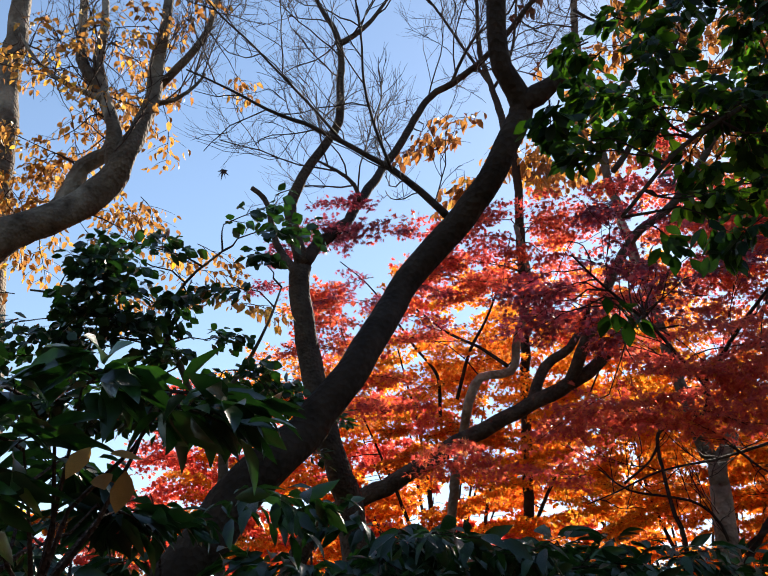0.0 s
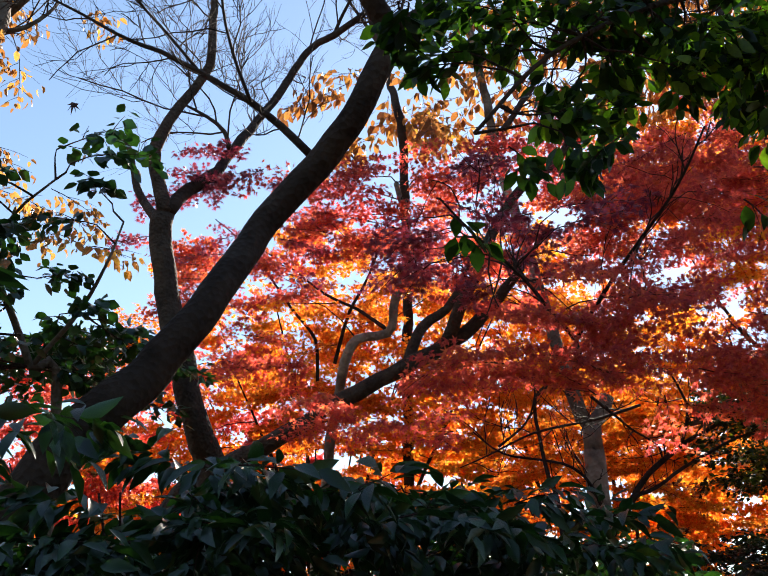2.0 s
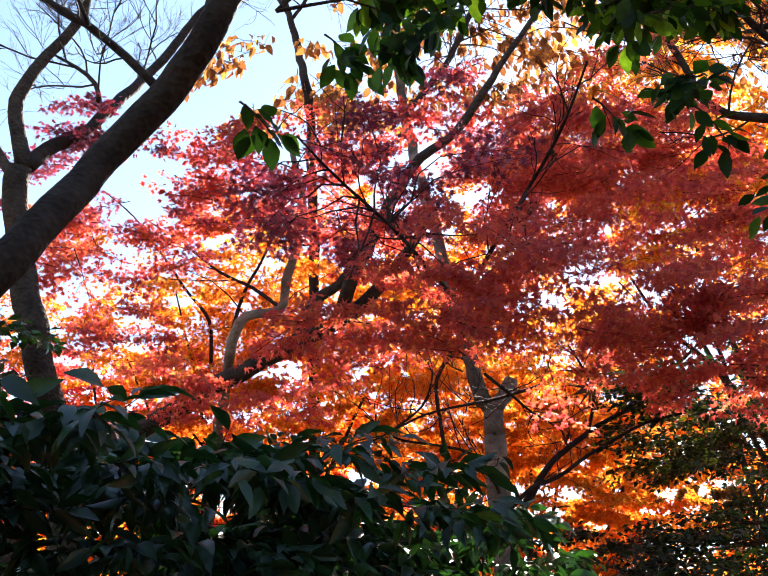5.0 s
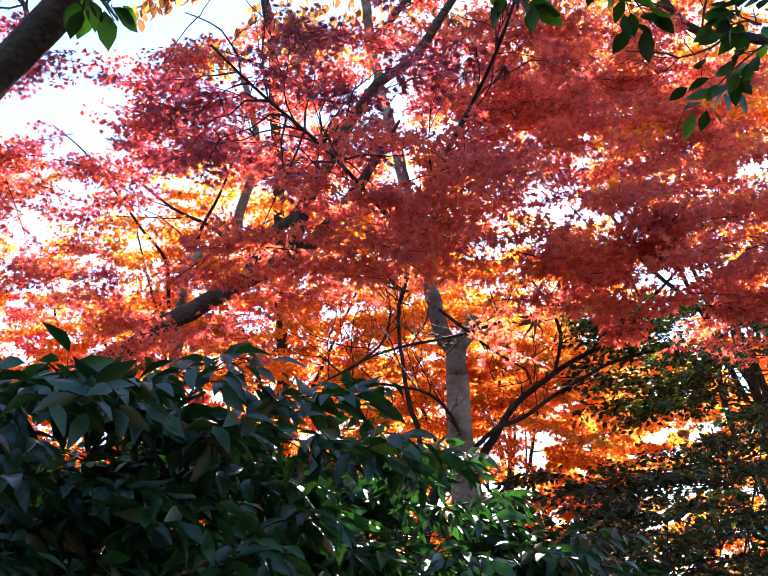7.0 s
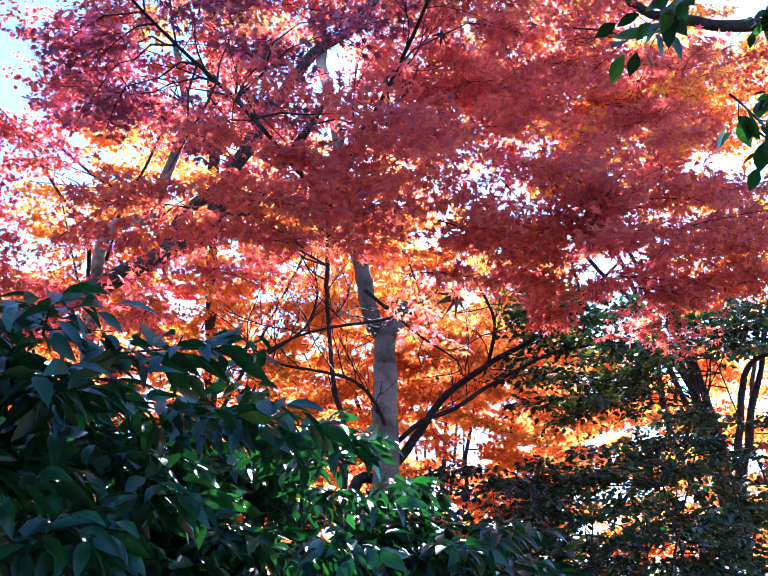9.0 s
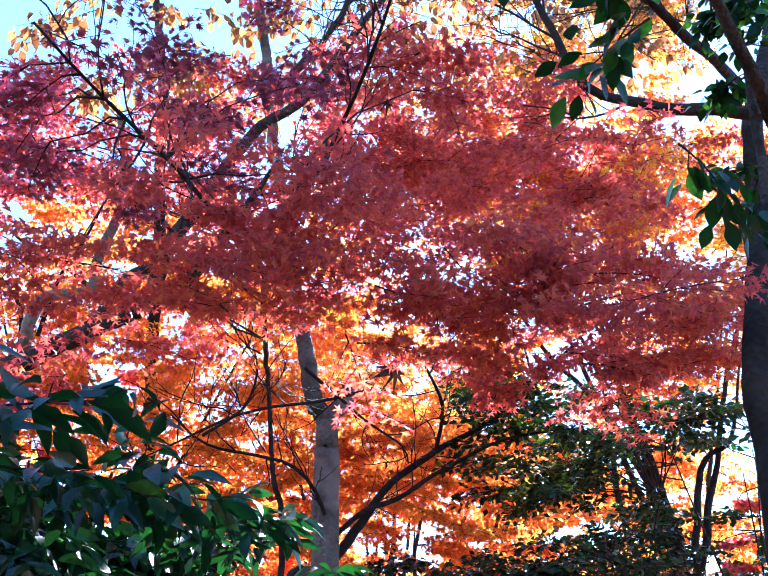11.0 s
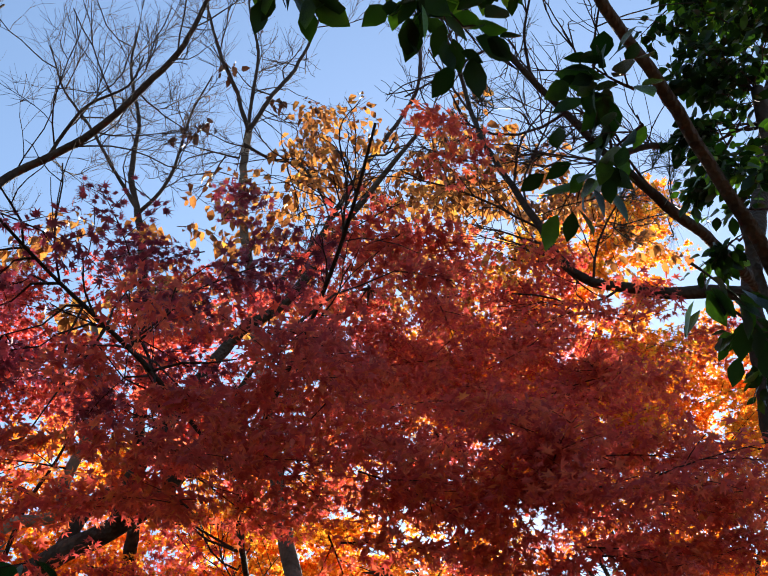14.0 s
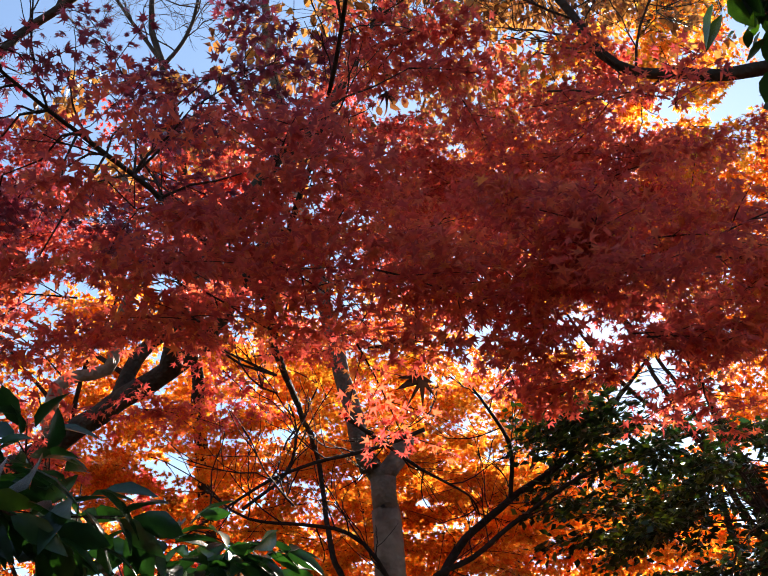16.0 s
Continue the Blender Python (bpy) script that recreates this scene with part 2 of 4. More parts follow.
def oval_shape(width=0.42, fold=0.10, curl=0.10, tip=1.0):
    """A pointed oval leaf of unit length, folded along its midrib and curled back at the tip."""
    prof = [(0.0, 0.03), (0.18, 0.30), (0.42, 0.5), (0.68, 0.40), (0.87, 0.17), (tip, 0.0)]
    v, f = [], []
    for y, w in prof:
        z = -curl * y * y
        v += [(-w * width, y, z + fold * w), (0, y, z), (w * width, y, z + fold * w)]
    for i in range(len(prof) - 1):
        a, b = i * 3, i * 3 + 3
        f += [(a, a + 1, b + 1), (a, b + 1, b), (a + 1, a + 2, b + 2), (a + 1, b + 2, b + 1)]
    return np.array(v), np.array(f)


def oval_mid(width=0.4, fold=0.16, curl=0.28):
    """The same leaf with four cross-sections."""
    v, f = [(0, 0, 0)], []
    for y, w in ((0.22, 0.36), (0.5, 0.5), (0.8, 0.26)):
        z = -curl * y * y
        v += [(-w * width, y, z + fold * w), (0, y, z), (w * width, y, z + fold * w)]
    v.append((0, 1.0, -curl))
    f += [(0, 2, 1), (0, 3, 2), (7, 8, 10), (8, 9, 10)]
    for a in (1, 4):
        f += [(a, a + 1, a + 4), (a, a + 4, a + 3), (a + 1, a + 2, a + 5), (a + 1, a + 5, a + 4)]
    return np.array(v), np.array(f)


def oval_lite(width=0.44, fold=0.08, curl=0.12):
    """The same leaf with fewer faces, for dense masses."""
    v = [(0, 0, 0)]
    for y, w in ((0.3, 0.46), (0.7, 0.38)):
        v += [(-w * width, y, fold * w - curl * y * y), (0, y, -curl * y * y), (w * width, y, fold * w - curl * y * y)]
    v.append((0, 1.0, -curl))
    f = [(0, 2, 1), (0, 3, 2), (1, 2, 5), (1, 5, 4), (2, 3, 6), (2, 6, 5), (4, 5, 7), (5, 6, 7)]
    return np.array(v), np.array(f)


def small_shape(width=0.55):
    """A tiny pointed leaf."""
    v = [(0, 0, 0), (-width / 2, 0.45, 0.05), (0, 0.45, 0), (width / 2, 0.45, 0.05), (0, 1, -0.05)]
    return np.array(v), np.array([(0, 2, 1), (0, 3, 2), (1, 2, 4), (2, 3, 4)])


def star_shape():
    """A five-fingered maple leaf for trees further off."""
    v, f = [], []
    for i, (a, r) in enumerate([(-105, 0.42), (-50, 0.55), (0, 0.62), (50, 0.55), (105, 0.42)]):
        a = radians(a)
        x, y = math.sin(a), math.cos(a)
        v += [(-y * 0.16, 0.12 + x * 0.16, 0.02), (x * r, 0.12 + y * r, -0.16 * r), (y * 0.16, 0.12 - x * 0.16, 0.02)]
        f.append((i * 3, i * 3 + 2, i * 3 + 1))
    return np.array(v), np.array(f)


def star_lite():
    """A broad three-pointed leaf for trees in the distance."""
    v, f = [], []
    for i, (a, r) in enumerate([(-78, 0.5), (0, 0.62), (78, 0.5)]):
        a = radians(a)
        x, y = math.sin(a), math.cos(a)
        v += [(-y * 0.25, 0.1 + x * 0.25, 0.03), (x * r, 0.12 + y * r, -0.16 * r), (y * 0.25, 0.1 - x * 0.25, 0.03)]
        f.append((i * 3, i * 3 + 2, i * 3 + 1))
    return np.array(v), np.array(f)


def tiny_shape(width=0.55):
    """A small leaf folded along its midrib."""
    v = [(0, 0, 0), (-width / 2, 0.45, 0.07), (width / 2, 0.45, 0.07), (0, 1, -0.05)]
    return np.array(v), np.array([(0, 3, 1), (0, 2, 3)])


def frames_of(heading, normal):
    """Turns with y along the heading and z near the normal."""
    y = heading / (np.linalg.norm(heading, axis=1)[:, None] + 1e-9)
    x = np.cross(y, normal)
    x /= np.linalg.norm(x, axis=1)[:, None] + 1e-9
    return np.stack([x, y, np.cross(x, y)], -1)


def cloud(name, shape, pos, heading, normal, size, material):
    """One mesh of many leaves."""
    v, f = shape
    turn = frames_of(np.asarray(heading, float), np.asarray(normal, float))
    pos, size = np.asarray(pos, float), np.asarray(size, float)
    allv = np.einsum("nij,kj->nki", turn, v) * size[:, None, None] + pos[:, None, :]
    allf = f[None] + (np.arange(len(pos)) * len(v))[:, None, None]
    me = bpy.data.meshes.new(name)
    nv, nf = len(pos) * len(v), len(pos) * len(f)
    me.vertices.add(nv)
    me.vertices.foreach_set("co", allv.reshape(-1).astype(np.float32))
    me.loops.add(nf * 3)
    me.loops.foreach_set("vertex_index", allf.reshape(-1).astype(np.int32))
    me.polygons.add(nf)
    me.polygons.foreach_set("loop_start", np.arange(0, nf * 3, 3, dtype=np.int32))
    me.materials.append(material)
    me.update(calc_edges=True)
    if len(f) > 7:
        me.shade_smooth()
    return me


def in_blob(rng, centre, radii, box=False):
    while True:
        p = rng.uniform(-1, 1, 3)
        if box or np.linalg.norm(p) < 1:
            return np.array(centre) + p * np.array(radii)


class Sprays:
    """Leafy sprays: a leading twig with side twigs, leaves set along them."""

    def __init__(self, seed, limbs):
        self.rng = np.random.default_rng(seed)
        self.geo = Geo()
        self.pos, self.head, self.norm, self.size = [], [], [], []
        self.limb_points = np.concatenate([spline(l, [1, 1], 0.12)[0] for l in limbs]) if limbs else None

    def join(self, p, reach=0.6, r=0.006):
        """A thin branch from the nearest limb to p; gives the way in which it arrives."""
        if self.limb_points is None:
            return None
        lp = self.limb_points
        d = np.linalg.norm((lp - p) * (1, 1, 1.2), axis=1) + np.where(lp[:, 2] > p[2] + 0.1, 0.35, 0)
        q = lp[np.argmin(d)]
        span = np.linalg.norm(p - q)
        if span > reach:
            return None
        mid = (p + q) / 2 + self.rng.normal(0, 0.07, 3) * span + np.array((0, 0, 0.08 * span))
        u = np.linspace(0, 1, max(4, int(span / 0.12)))[:, None]
        curve = (1 - u) ** 2 * q + 2 * u * (1 - u) * mid + u ** 2 * p
        curve[1:-1] += self.rng.normal(0, 0.012, (len(curve) - 2, 3))
        self.geo.line(curve, r, r * 0.4, 4)
        way = p - mid
        return way / (np.linalg.norm(way) + 1e-9)

    def spray(self, p, way, length, size, pairs=5, side_twigs=6, flat=0.25, droop=0.15, tilt=0.5, hang=0.0, fill=1.0, draw=1.0):
        rng = self.rng
        way = np.array(way, float)
        way[2] *= flat
        way /= np.linalg.norm(way) + 1e-9
        across = np.cross(way, (0, 0, 1.0))
        across /= np.linalg.norm(across) + 1e-9
        u = np.linspace(0, 1, 6)[:, None]
        lead = p + way * u * length + np.array((0, 0, -droop * length)) * u ** 2 + across * (rng.normal(0, 0.08) * length * u ** 2)
        show = rng.random() < draw
        if show:
            self.geo.line(lead, 0.004, 0.0014)
        twigs = [lead]
        for i in range(side_twigs):
            s = (i + 0.6) / (side_twigs + 0.4)
            a = lead[0] + (lead[-1] - lead[0]) * s
            a = np.array([np.interp(s, u[:, 0], lead[:, k]) for k in range(3)])
            sgn = 1 if i % 2 else -1
            dirn = way * 0.75 + across * sgn * rng.uniform(0.5, 1.1) + np.array((0, 0, rng.normal(0.02, 0.16)))
            dirn /= np.linalg.norm(dirn)
            ln = length * (0.62 - 0.35 * s) * rng.uniform(0.7, 1.2)
            w = np.linspace(0, 1, 4)[:, None]
            tw = a + dirn * w * ln + np.array((0, 0, -droop * 0.7 * ln)) * w ** 2
            if show:
                self.geo.line(tw, 0.0024, 0.001)
            twigs.append(tw)
        for tw in twigs:
            ln = np.linalg.norm(tw[-1] - tw[0])
            k = max(2, int(pairs * ln / (0.45 * length) * fill + rng.random()))
            along = (tw[-1] - tw[0]) / (ln + 1e-9)
            sidev = np.cross(along, (0, 0, 1.0))
            s = (np.arange(k) + rng.uniform(0.3, 1.0, k)) / k
            b = np.stack([np.interp(s, np.linspace(0, 1, len(tw)), tw[:, c]) for c in range(3)], 1)
            b = np.repeat(b, 2, 0)
            sgn = np.tile((-1.0, 1.0), k)[:, None]
            h = along * rng.uniform(0.2, 0.9, (2 * k, 1)) + sidev * sgn * rng.uniform(0.4, 1.0, (2 * k, 1))
            h[:, 2] += rng.normal(-0.15 - hang, 0.3, 2 * k)
            self.pos.append(b + h * 0.02 + rng.normal(0, 0.012, (2 * k, 3)))
            self.head.append(h)
            self.norm.append(np.array((0, 0, 1.0)) + rng.normal(0, tilt, (2 * k, 3)))
            self.size.append(size * rng.uniform(0.65, 1.15, 2 * k))

    def crown(self, blobs, length, size, gate=None, box=False, reach=0.6, **kw):
        """Sprays in ellipsoids (centre, radii, number); gate: a noise threshold that opens gaps."""
        for centre, radii, count in blobs:
            made, tries = 0, 0
            while made < count and tries < count * 6:
                tries += 1
                p = in_blob(self.rng, centre, radii, box)
                if gate is not None and noise.noise(Vector(p * 0.9)) + 0.5 * noise.noise(Vector(p * 2.3)) < gate:
                    continue
                way = self.join(p, reach)
                out = p - np.array(centre)
                out[2] = 0
                if way is None:
                    way = out + self.rng.normal(0, 0.3, 3)
                way = way * (1, 1, 0.5) + 0.5 * out / (np.linalg.norm(out) + 0.3) + self.rng.normal(0, 0.35, 3)
                self.spray(p, way, length * self.rng.uniform(0.6, 1.25), size, **kw)
                made += 1

    def finish(self, parent, shape, leaf_mat, twig_mat, singles=None, count=280, rest=None):
        """Twigs and leaves as parts; singles: which leaves to make one by one, the first by this rank."""
        part("twig_tangle", self.geo.mesh("twig_tangle", twig_mat), parent, "thin dark twigs", "stuff")
        pos, head, norm, size = [np.concatenate(q) for q in (self.pos, self.head, self.norm, self.size)]
        if singles is not None:
            order = np.argsort(singles(pos))
            one, order = order[:count], order[count:]
            me = cloud("leaf", shape, np.zeros((1, 3)), [(0, 1, 0)], [(0, 0, 1)], [1.0], leaf_mat)
            turn = frames_of(head[one], norm[one])
            for i, k in enumerate(one):
                m = Matrix(turn[i].tolist()).to_4x4()
                m.translation = Vector(pos[k])
                ob = part("leaf", me, parent)
                ob.matrix_basis = m @ Matrix.Scale(float(size[k]), 4)
            pos, head, norm, size = pos[order], head[order], norm[order], size[order]
        return part("crown", cloud("crown", rest or shape, pos, head, norm, size, leaf_mat), parent, "", "stuff")


def limb(parent, name, pts, radii, material, seed=0, sides=10, knots=0.07, label=""):
    g = Geo()
    g.tube(pts, radii, sides, knots, seed)
    return part(name, g.mesh(name, material), parent, label)


def bare_twigs(parent, rng_seed, starts, material, levels=4, spread=0.55, up=0.25, name="twig_tangle", thin=1.0):
    """Fine leafless branching that goes on from the given starts (point, way, length, radius)."""
    rng = np.random.default_rng(rng_seed)
    g = Geo()
    ends = []

    def grow(p, way, length, r, level):
        k = 6 if level else 4
        pts = [np.array(p, float)]
        w = np.array(way, float)
        w /= np.linalg.norm(w)
        for i in range(k):
            w = w + rng.normal(0, 0.17, 3) + np.array((0, 0, up * 0.12))
            w /= np.linalg.norm(w)
            pts.append(pts[-1] + w * length / k)
        g.line(pts, r, r * 0.55, 4 if r > 0.006 else 3)
        if level == 0:
            ends.append((pts[-1], w))
            return
        for i in range(int(rng.integers(3, 6))):
            s = rng.uniform(0.2, 1.0)
            a = pts[min(k, int(s * k))]
            b = w + rng.normal(0, spread, 3) + np.array((0, 0, up))
            grow(a, b, length * rng.uniform(0.45, 0.75), max(r * 0.55 * thin, 0.0013), level - 1)

    for p, way, length, r in starts:
        grow(p, way, length, r, levels)
    part(name, g.mesh(name, material), parent, "fine bare twigs", "stuff")
    return ends


FAR_STAR, TINY = star_lite(), tiny_shape()
MAPLE, MAPLE5, STAR, LEAF, BROAD, SMALL = maple_shape(7), maple_shape(5), star_shape(), oval_shape(0.56, 0.08, 0.15), oval_lite(0.6, 0.26, 0.38), small_shape()
ROUND = oval_mid(0.8, 0.1, 0.12)
HEDGE_LEAF = oval_mid(0.4, 0.16, 0.28)

# ---- ground ----
def ground():
    bm = bmesh.new()
    n, half = 80, 60.0
    rows = []
    for i in range(n + 1):
        row = []
        for j in range(n + 1):
            a, b = (i / n * 2 - 1), (j / n * 2 - 1)
            x, y = math.copysign(abs(a) ** 2.2, a) * half * 20, math.copysign(abs(b) ** 2.2, b) * half * 20
            z = 0.09 * noise.noise(Vector((x * 0.5, y * 0.5, 0))) + 0.02 * noise.noise(Vector((x * 3, y * 3, 0)))
            row.append(bm.verts.new((x, y, z if abs(x) < 40 and abs(y) < 40 else 0)))
        rows.append(row)
    for i in range(n):
        for j in range(n):
            bm.faces.new((rows[i][j], rows[i + 1][j], rows[i + 1][j + 1], rows[i][j + 1]))
    me = bpy.data.meshes.new("ground")
    bm.to_mesh(me)
    bm.free()
    me.materials.append(SOIL)
    me.shade_smooth()
    return tagged(new("ground", me), "woodland soil covered with fallen red and brown leaves", "ground", kind="structure")


ground()

# ---- leaning tree ----
lean = thing("leaning_tree", "dark leaning deciduous tree with a smooth bent trunk, leafless", "tree")
T = [(-0.62, 4.35, 2.85), (-0.4, 4.4, 3.09), (-0.22, 4.42, 3.33), (-0.05, 4.5, 3.61), (0.08, 4.6, 3.92), (0.29, 4.55, 4.18), (0.42, 4.45, 4.3), (0.55, 4.3, 4.44), (0.65, 4.2, 4.58), (0.73, 4.12, 4.79)]
A = [(0.73, 4.12, 4.79), (0.66, 4.02, 4.87), (0.59, 3.92, 4.98), (0.57, 3.69, 5.42), (0.69, 3.44, 5.98), (0.75, 3.25, 6.65)]
B = [(0.73, 4.12, 4.79), (0.79, 4.06, 4.8), (0.89, 4.0, 4.86), (1.0, 3.95, 4.94)]
C, D, E = [(0.35, 4.55, 4.35), (0.2, 4.52, 4.49), (0.04, 4.48, 4.61), (-0.09, 4.45, 4.68), (-0.37, 4.48, 4.87), (-0.67, 4.52, 5.03), (-0.98, 4.54, 5.23), (-1.17, 4.59, 5.36)], [(0.04, 4.4, 4.56), (-0.05, 4.31, 4.77), (-0.11, 4.25, 5.01), (-0.13, 4.17, 5.31), (-0.19, 4.12, 5.68)], [(-0.23, 4.47, 4.78), (-0.45, 4.41, 5.03), (-0.7, 4.35, 5.29), (-0.96, 4.29, 5.55), (-1.15, 4.27, 5.82)]
limb(lean, "trunk", [(T[0][0] - 0.45, T[0][1] + 0.1, 2.25)] + T + A[1:], [0.125, 0.108, 0.096, 0.085, 0.078, 0.074, 0.076, 0.074, 0.068, 0.066, 0.066, 0.057, 0.052, 0.048, 0.042, 0.028], BARK_DARK, 1, 18, 0.015)
limb(lean, "lower_trunk", [(-1.75, 4.4, -0.1), (-1.55, 4.4, 0.9), (-1.3, 4.42, 1.8), (T[0][0] - 0.45, T[0][1] + 0.1, 2.25)], [0.2, 0.16, 0.145, 0.126], BARK_DARK, 2, 16, 0.05)
limb(lean, "limb", B, [0.055, 0.06, 0.034, 0.02], BARK_DARK, 3, 8, 0.12, "short broken limb")
limb(lean, "limb", C, [0.022, 0.016, 0.009, 0.005], BARK_DARK, 4, 6)
limb(lean, "limb", D, [0.010, 0.004], BARK_DARK, 5, 5)
limb(lean, "limb", E, [0.009, 0.004], BARK_DARK, 6, 5)
def offshoots(lines, every, length, r, seed, lift=0.3):
    """Starts for fine twigs along some limbs."""
    rng = np.random.default_rng(seed)
    out = []
    for l in lines:
        p, _ = spline(l, [1, 1], every)
        for a, b in zip(p[1:-1], p[2:]):
            w = (b - a) / (np.linalg.norm(b - a) + 1e-9) + rng.normal(0, 0.7, 3) + np.array((0, 0, lift))
            out.append((a, w, length * rng.uniform(0.6, 1.3), r))
    return out


bare_twigs(lean, 11, offshoots([C, D, E], 0.3, 0.45, 0.005, 3), BARK_DARK, 2)

# ---- forked tree ----
forked = thing("forked_tree", "slender dark tree forking in two, bare fine twigs against the sky", "tree")
T = [(-0.19, 6.5, 2.85), (-0.31, 6.3, 3.37), (-0.48, 6.15, 4.01), (-0.59, 6.05, 4.55), (-0.58, 6, 4.75)]
A, A2, B, C, D = [(-0.59, 6.15, 4.83), (-0.68, 6.15, 5.23), (-0.65, 6.15, 5.48), (-0.5, 6.15, 5.75), (-0.36, 6.15, 6.04), (-0.34, 6.15, 6.45), (-0.37, 6.15, 6.83), (-0.53, 6.25, 7.25), (-0.74, 6.35, 7.72)], [(-0.36, 6.05, 6.7), (-0.17, 6.05, 6.86), (0.02, 6.15, 7.23), (0.19, 6.25, 7.75)], [(-0.57, 6.15, 4.84), (-0.48, 6.25, 5.03), (-0.28, 6.45, 5.32), (-0.15, 6.65, 5.7), (0.07, 6.9, 6.19), (0.39, 7.01, 6.86), (0.61, 6.92, 6.96), (0.89, 6.76, 7.13), (1.17, 6.54, 7.37), (1.41, 6.33, 7.61), (1.58, 6.06, 7.93), (1.66, 5.85, 8.14)], [(-0.61, 6, 4.68), (-0.75, 6.1, 4.91), (-0.82, 6.15, 5.18), (-0.9, 6.2, 5.4), (-1, 6.25, 5.51)], [(-0.18, 6.1, 5.32), (-0.22, 6.15, 5.48), (-0.35, 6.15, 5.6), (-0.5, 6.2, 5.72)]
limb(forked, "trunk", [(T[0][0] + 0.2, T[0][1] + 0.1, -0.1)] + T, [0.12, 0.10, 0.085, 0.08, 0.075, 0.07], BARK_BROWN, 1, 12)
limb(forked, "limb", A, [0.055, 0.045, 0.04, 0.036, 0.033, 0.03, 0.026, 0.018, 0.01], BARK_BROWN, 2, 12)
limb(forked, "limb", A2, [0.028, 0.02, 0.012, 0.008], BARK_BROWN, 3, 8)
limb(forked, "limb", B, [0.05, 0.046, 0.042, 0.038, 0.034, 0.031, 0.029, 0.027, 0.024, 0.021, 0.016, 0.01], BARK_DARK, 4, 10)
B2 = [(0.59, 6.93, 6.95), (0.68, 6.81, 7.14), (0.83, 6.68, 7.32), (1.09, 6.56, 7.45), (1.17, 6.43, 7.65)]
limb(forked, "limb", B2, [0.016, 0.011, 0.006], BARK_DARK, 3, 8)
limb(forked, "limb", C, [0.035, 0.028, 0.024, 0.02, 0.018], BARK_BROWN, 5, 8, 0.12, "broken stub limb")
limb(forked, "limb", D, [0.02, 0.014, 0.008], BARK_BROWN, 6, 8)
bare_twigs(forked, 12, offshoots([A[4:], A2, B[3:], B2, D], 0.4, 0.8, 0.007, 4), BARK_TWIG, 3, 0.45, 0.3)

# ---- golden-leaved tree ----
gold = thing("golden_leaved_tree", "grey-barked tree with sparse golden brown autumn leaves", "tree")
T = [(-3.36, 5.7, 3.41), (-2.91, 5.5, 4.17), (-2.47, 5.3, 4.54), (-2.21, 5.3, 4.69), (-1.98, 5.3, 4.81), (-1.77, 5.3, 4.99)]
A, B, C, D, E, F = [(-1.73, 5.2, 4.93), (-1.65, 5.2, 5.18), (-1.57, 5.25, 5.53), (-1.55, 5.3, 5.86), (-1.54, 5.3, 6.2), (-1.54, 5.4, 6.76), (-1.57, 5.5, 7.63)], [(-2.28, 5.4, 4.71), (-2.06, 5.35, 4.87), (-1.97, 5.3, 5.11), (-1.82, 5.3, 5.22), (-1.78, 5.3, 5.39), (-1.92, 5.3, 5.71), (-2.06, 5.3, 5.99), (-2.16, 5.4, 6.5), (-2.26, 5.4, 7)], [(-1.67, 5, 4.92), (-1.74, 5.15, 5.29), (-1.94, 5.3, 5.86), (-1.97, 5.3, 6.28), (-2.02, 5.4, 6.85)], [(-1.55, 5.4, 5.83), (-1.36, 5.3, 5.99), (-1.23, 5.3, 6.24), (-1.19, 5.3, 6.54), (-1.16, 5.3, 6.91)], [(-1.88, 5.2, 5.59), (-2.11, 5.25, 5.72), (-2.36, 5.3, 5.94), (-2.59, 5.4, 6.28)], [(-1.62, 5.4, 5.67), (-1.4, 5.3, 5.65), (-1.28, 5.3, 5.76), (-1.22, 5.3, 5.86)]
limb(gold, "trunk", [(T[0][0] - 0.3, T[0][1] + 0.2, -0.1)] + T + A[1:], [0.2, 0.15, 0.125, 0.112, 0.105, 0.1, 0.09, 0.068, 0.056, 0.048, 0.042, 0.032, 0.02], BARK_GREY, 1, 18, 0.13)
for i, (l, r) in enumerate([([T[2]] + B, [0.06, 0.06, 0.06, 0.05, 0.042, 0.04, 0.034, 0.028, 0.02]), ([T[-2], T[-1]] + C[1:], [0.05, 0.05, 0.038, 0.03, 0.02]), (D, [0.03, 0.024, 0.018, 0.012]), (E, [0.02, 0.014, 0.01]), (F, [0.022, 0.014, 0.008])]):
    limb(gold, "limb", l, r, BARK_GREY, i + 2, 12, 0.13)
bare_twigs(gold, 13, offshoots([A[2:], B[3:], C, D, E, F], 0.3, 0.6, 0.006, 5), BARK_TWIG, 2)
S = Sprays(21, [A, B, C, D, E, T])
S.crown([((-2.3, 5.5, 5.6), (0.8, 0.6, 0.9), 34), ((-1.9, 6.0, 5.0), (0.7, 0.6, 0.5), 18), ((-1.7, 5.5, 6.2), (0.7, 0.5, 0.6), 12), ((-0.81, 5.2, 4.04), (0.17, 0.2, 0.12), 2), ((-1.91, 5.0, 4.09), (0.27, 0.2, 0.1), 2), ((-2.44, 5.6, 5.35), (0.4, 0.3, 0.54), 10)], 0.4, 0.06, pairs=4, side_twigs=5, droop=0.25, tilt=0.9, hang=0.6, fill=0.6)
S.finish(gold, BROAD, GOLDLEAF, BARK_TWIG)

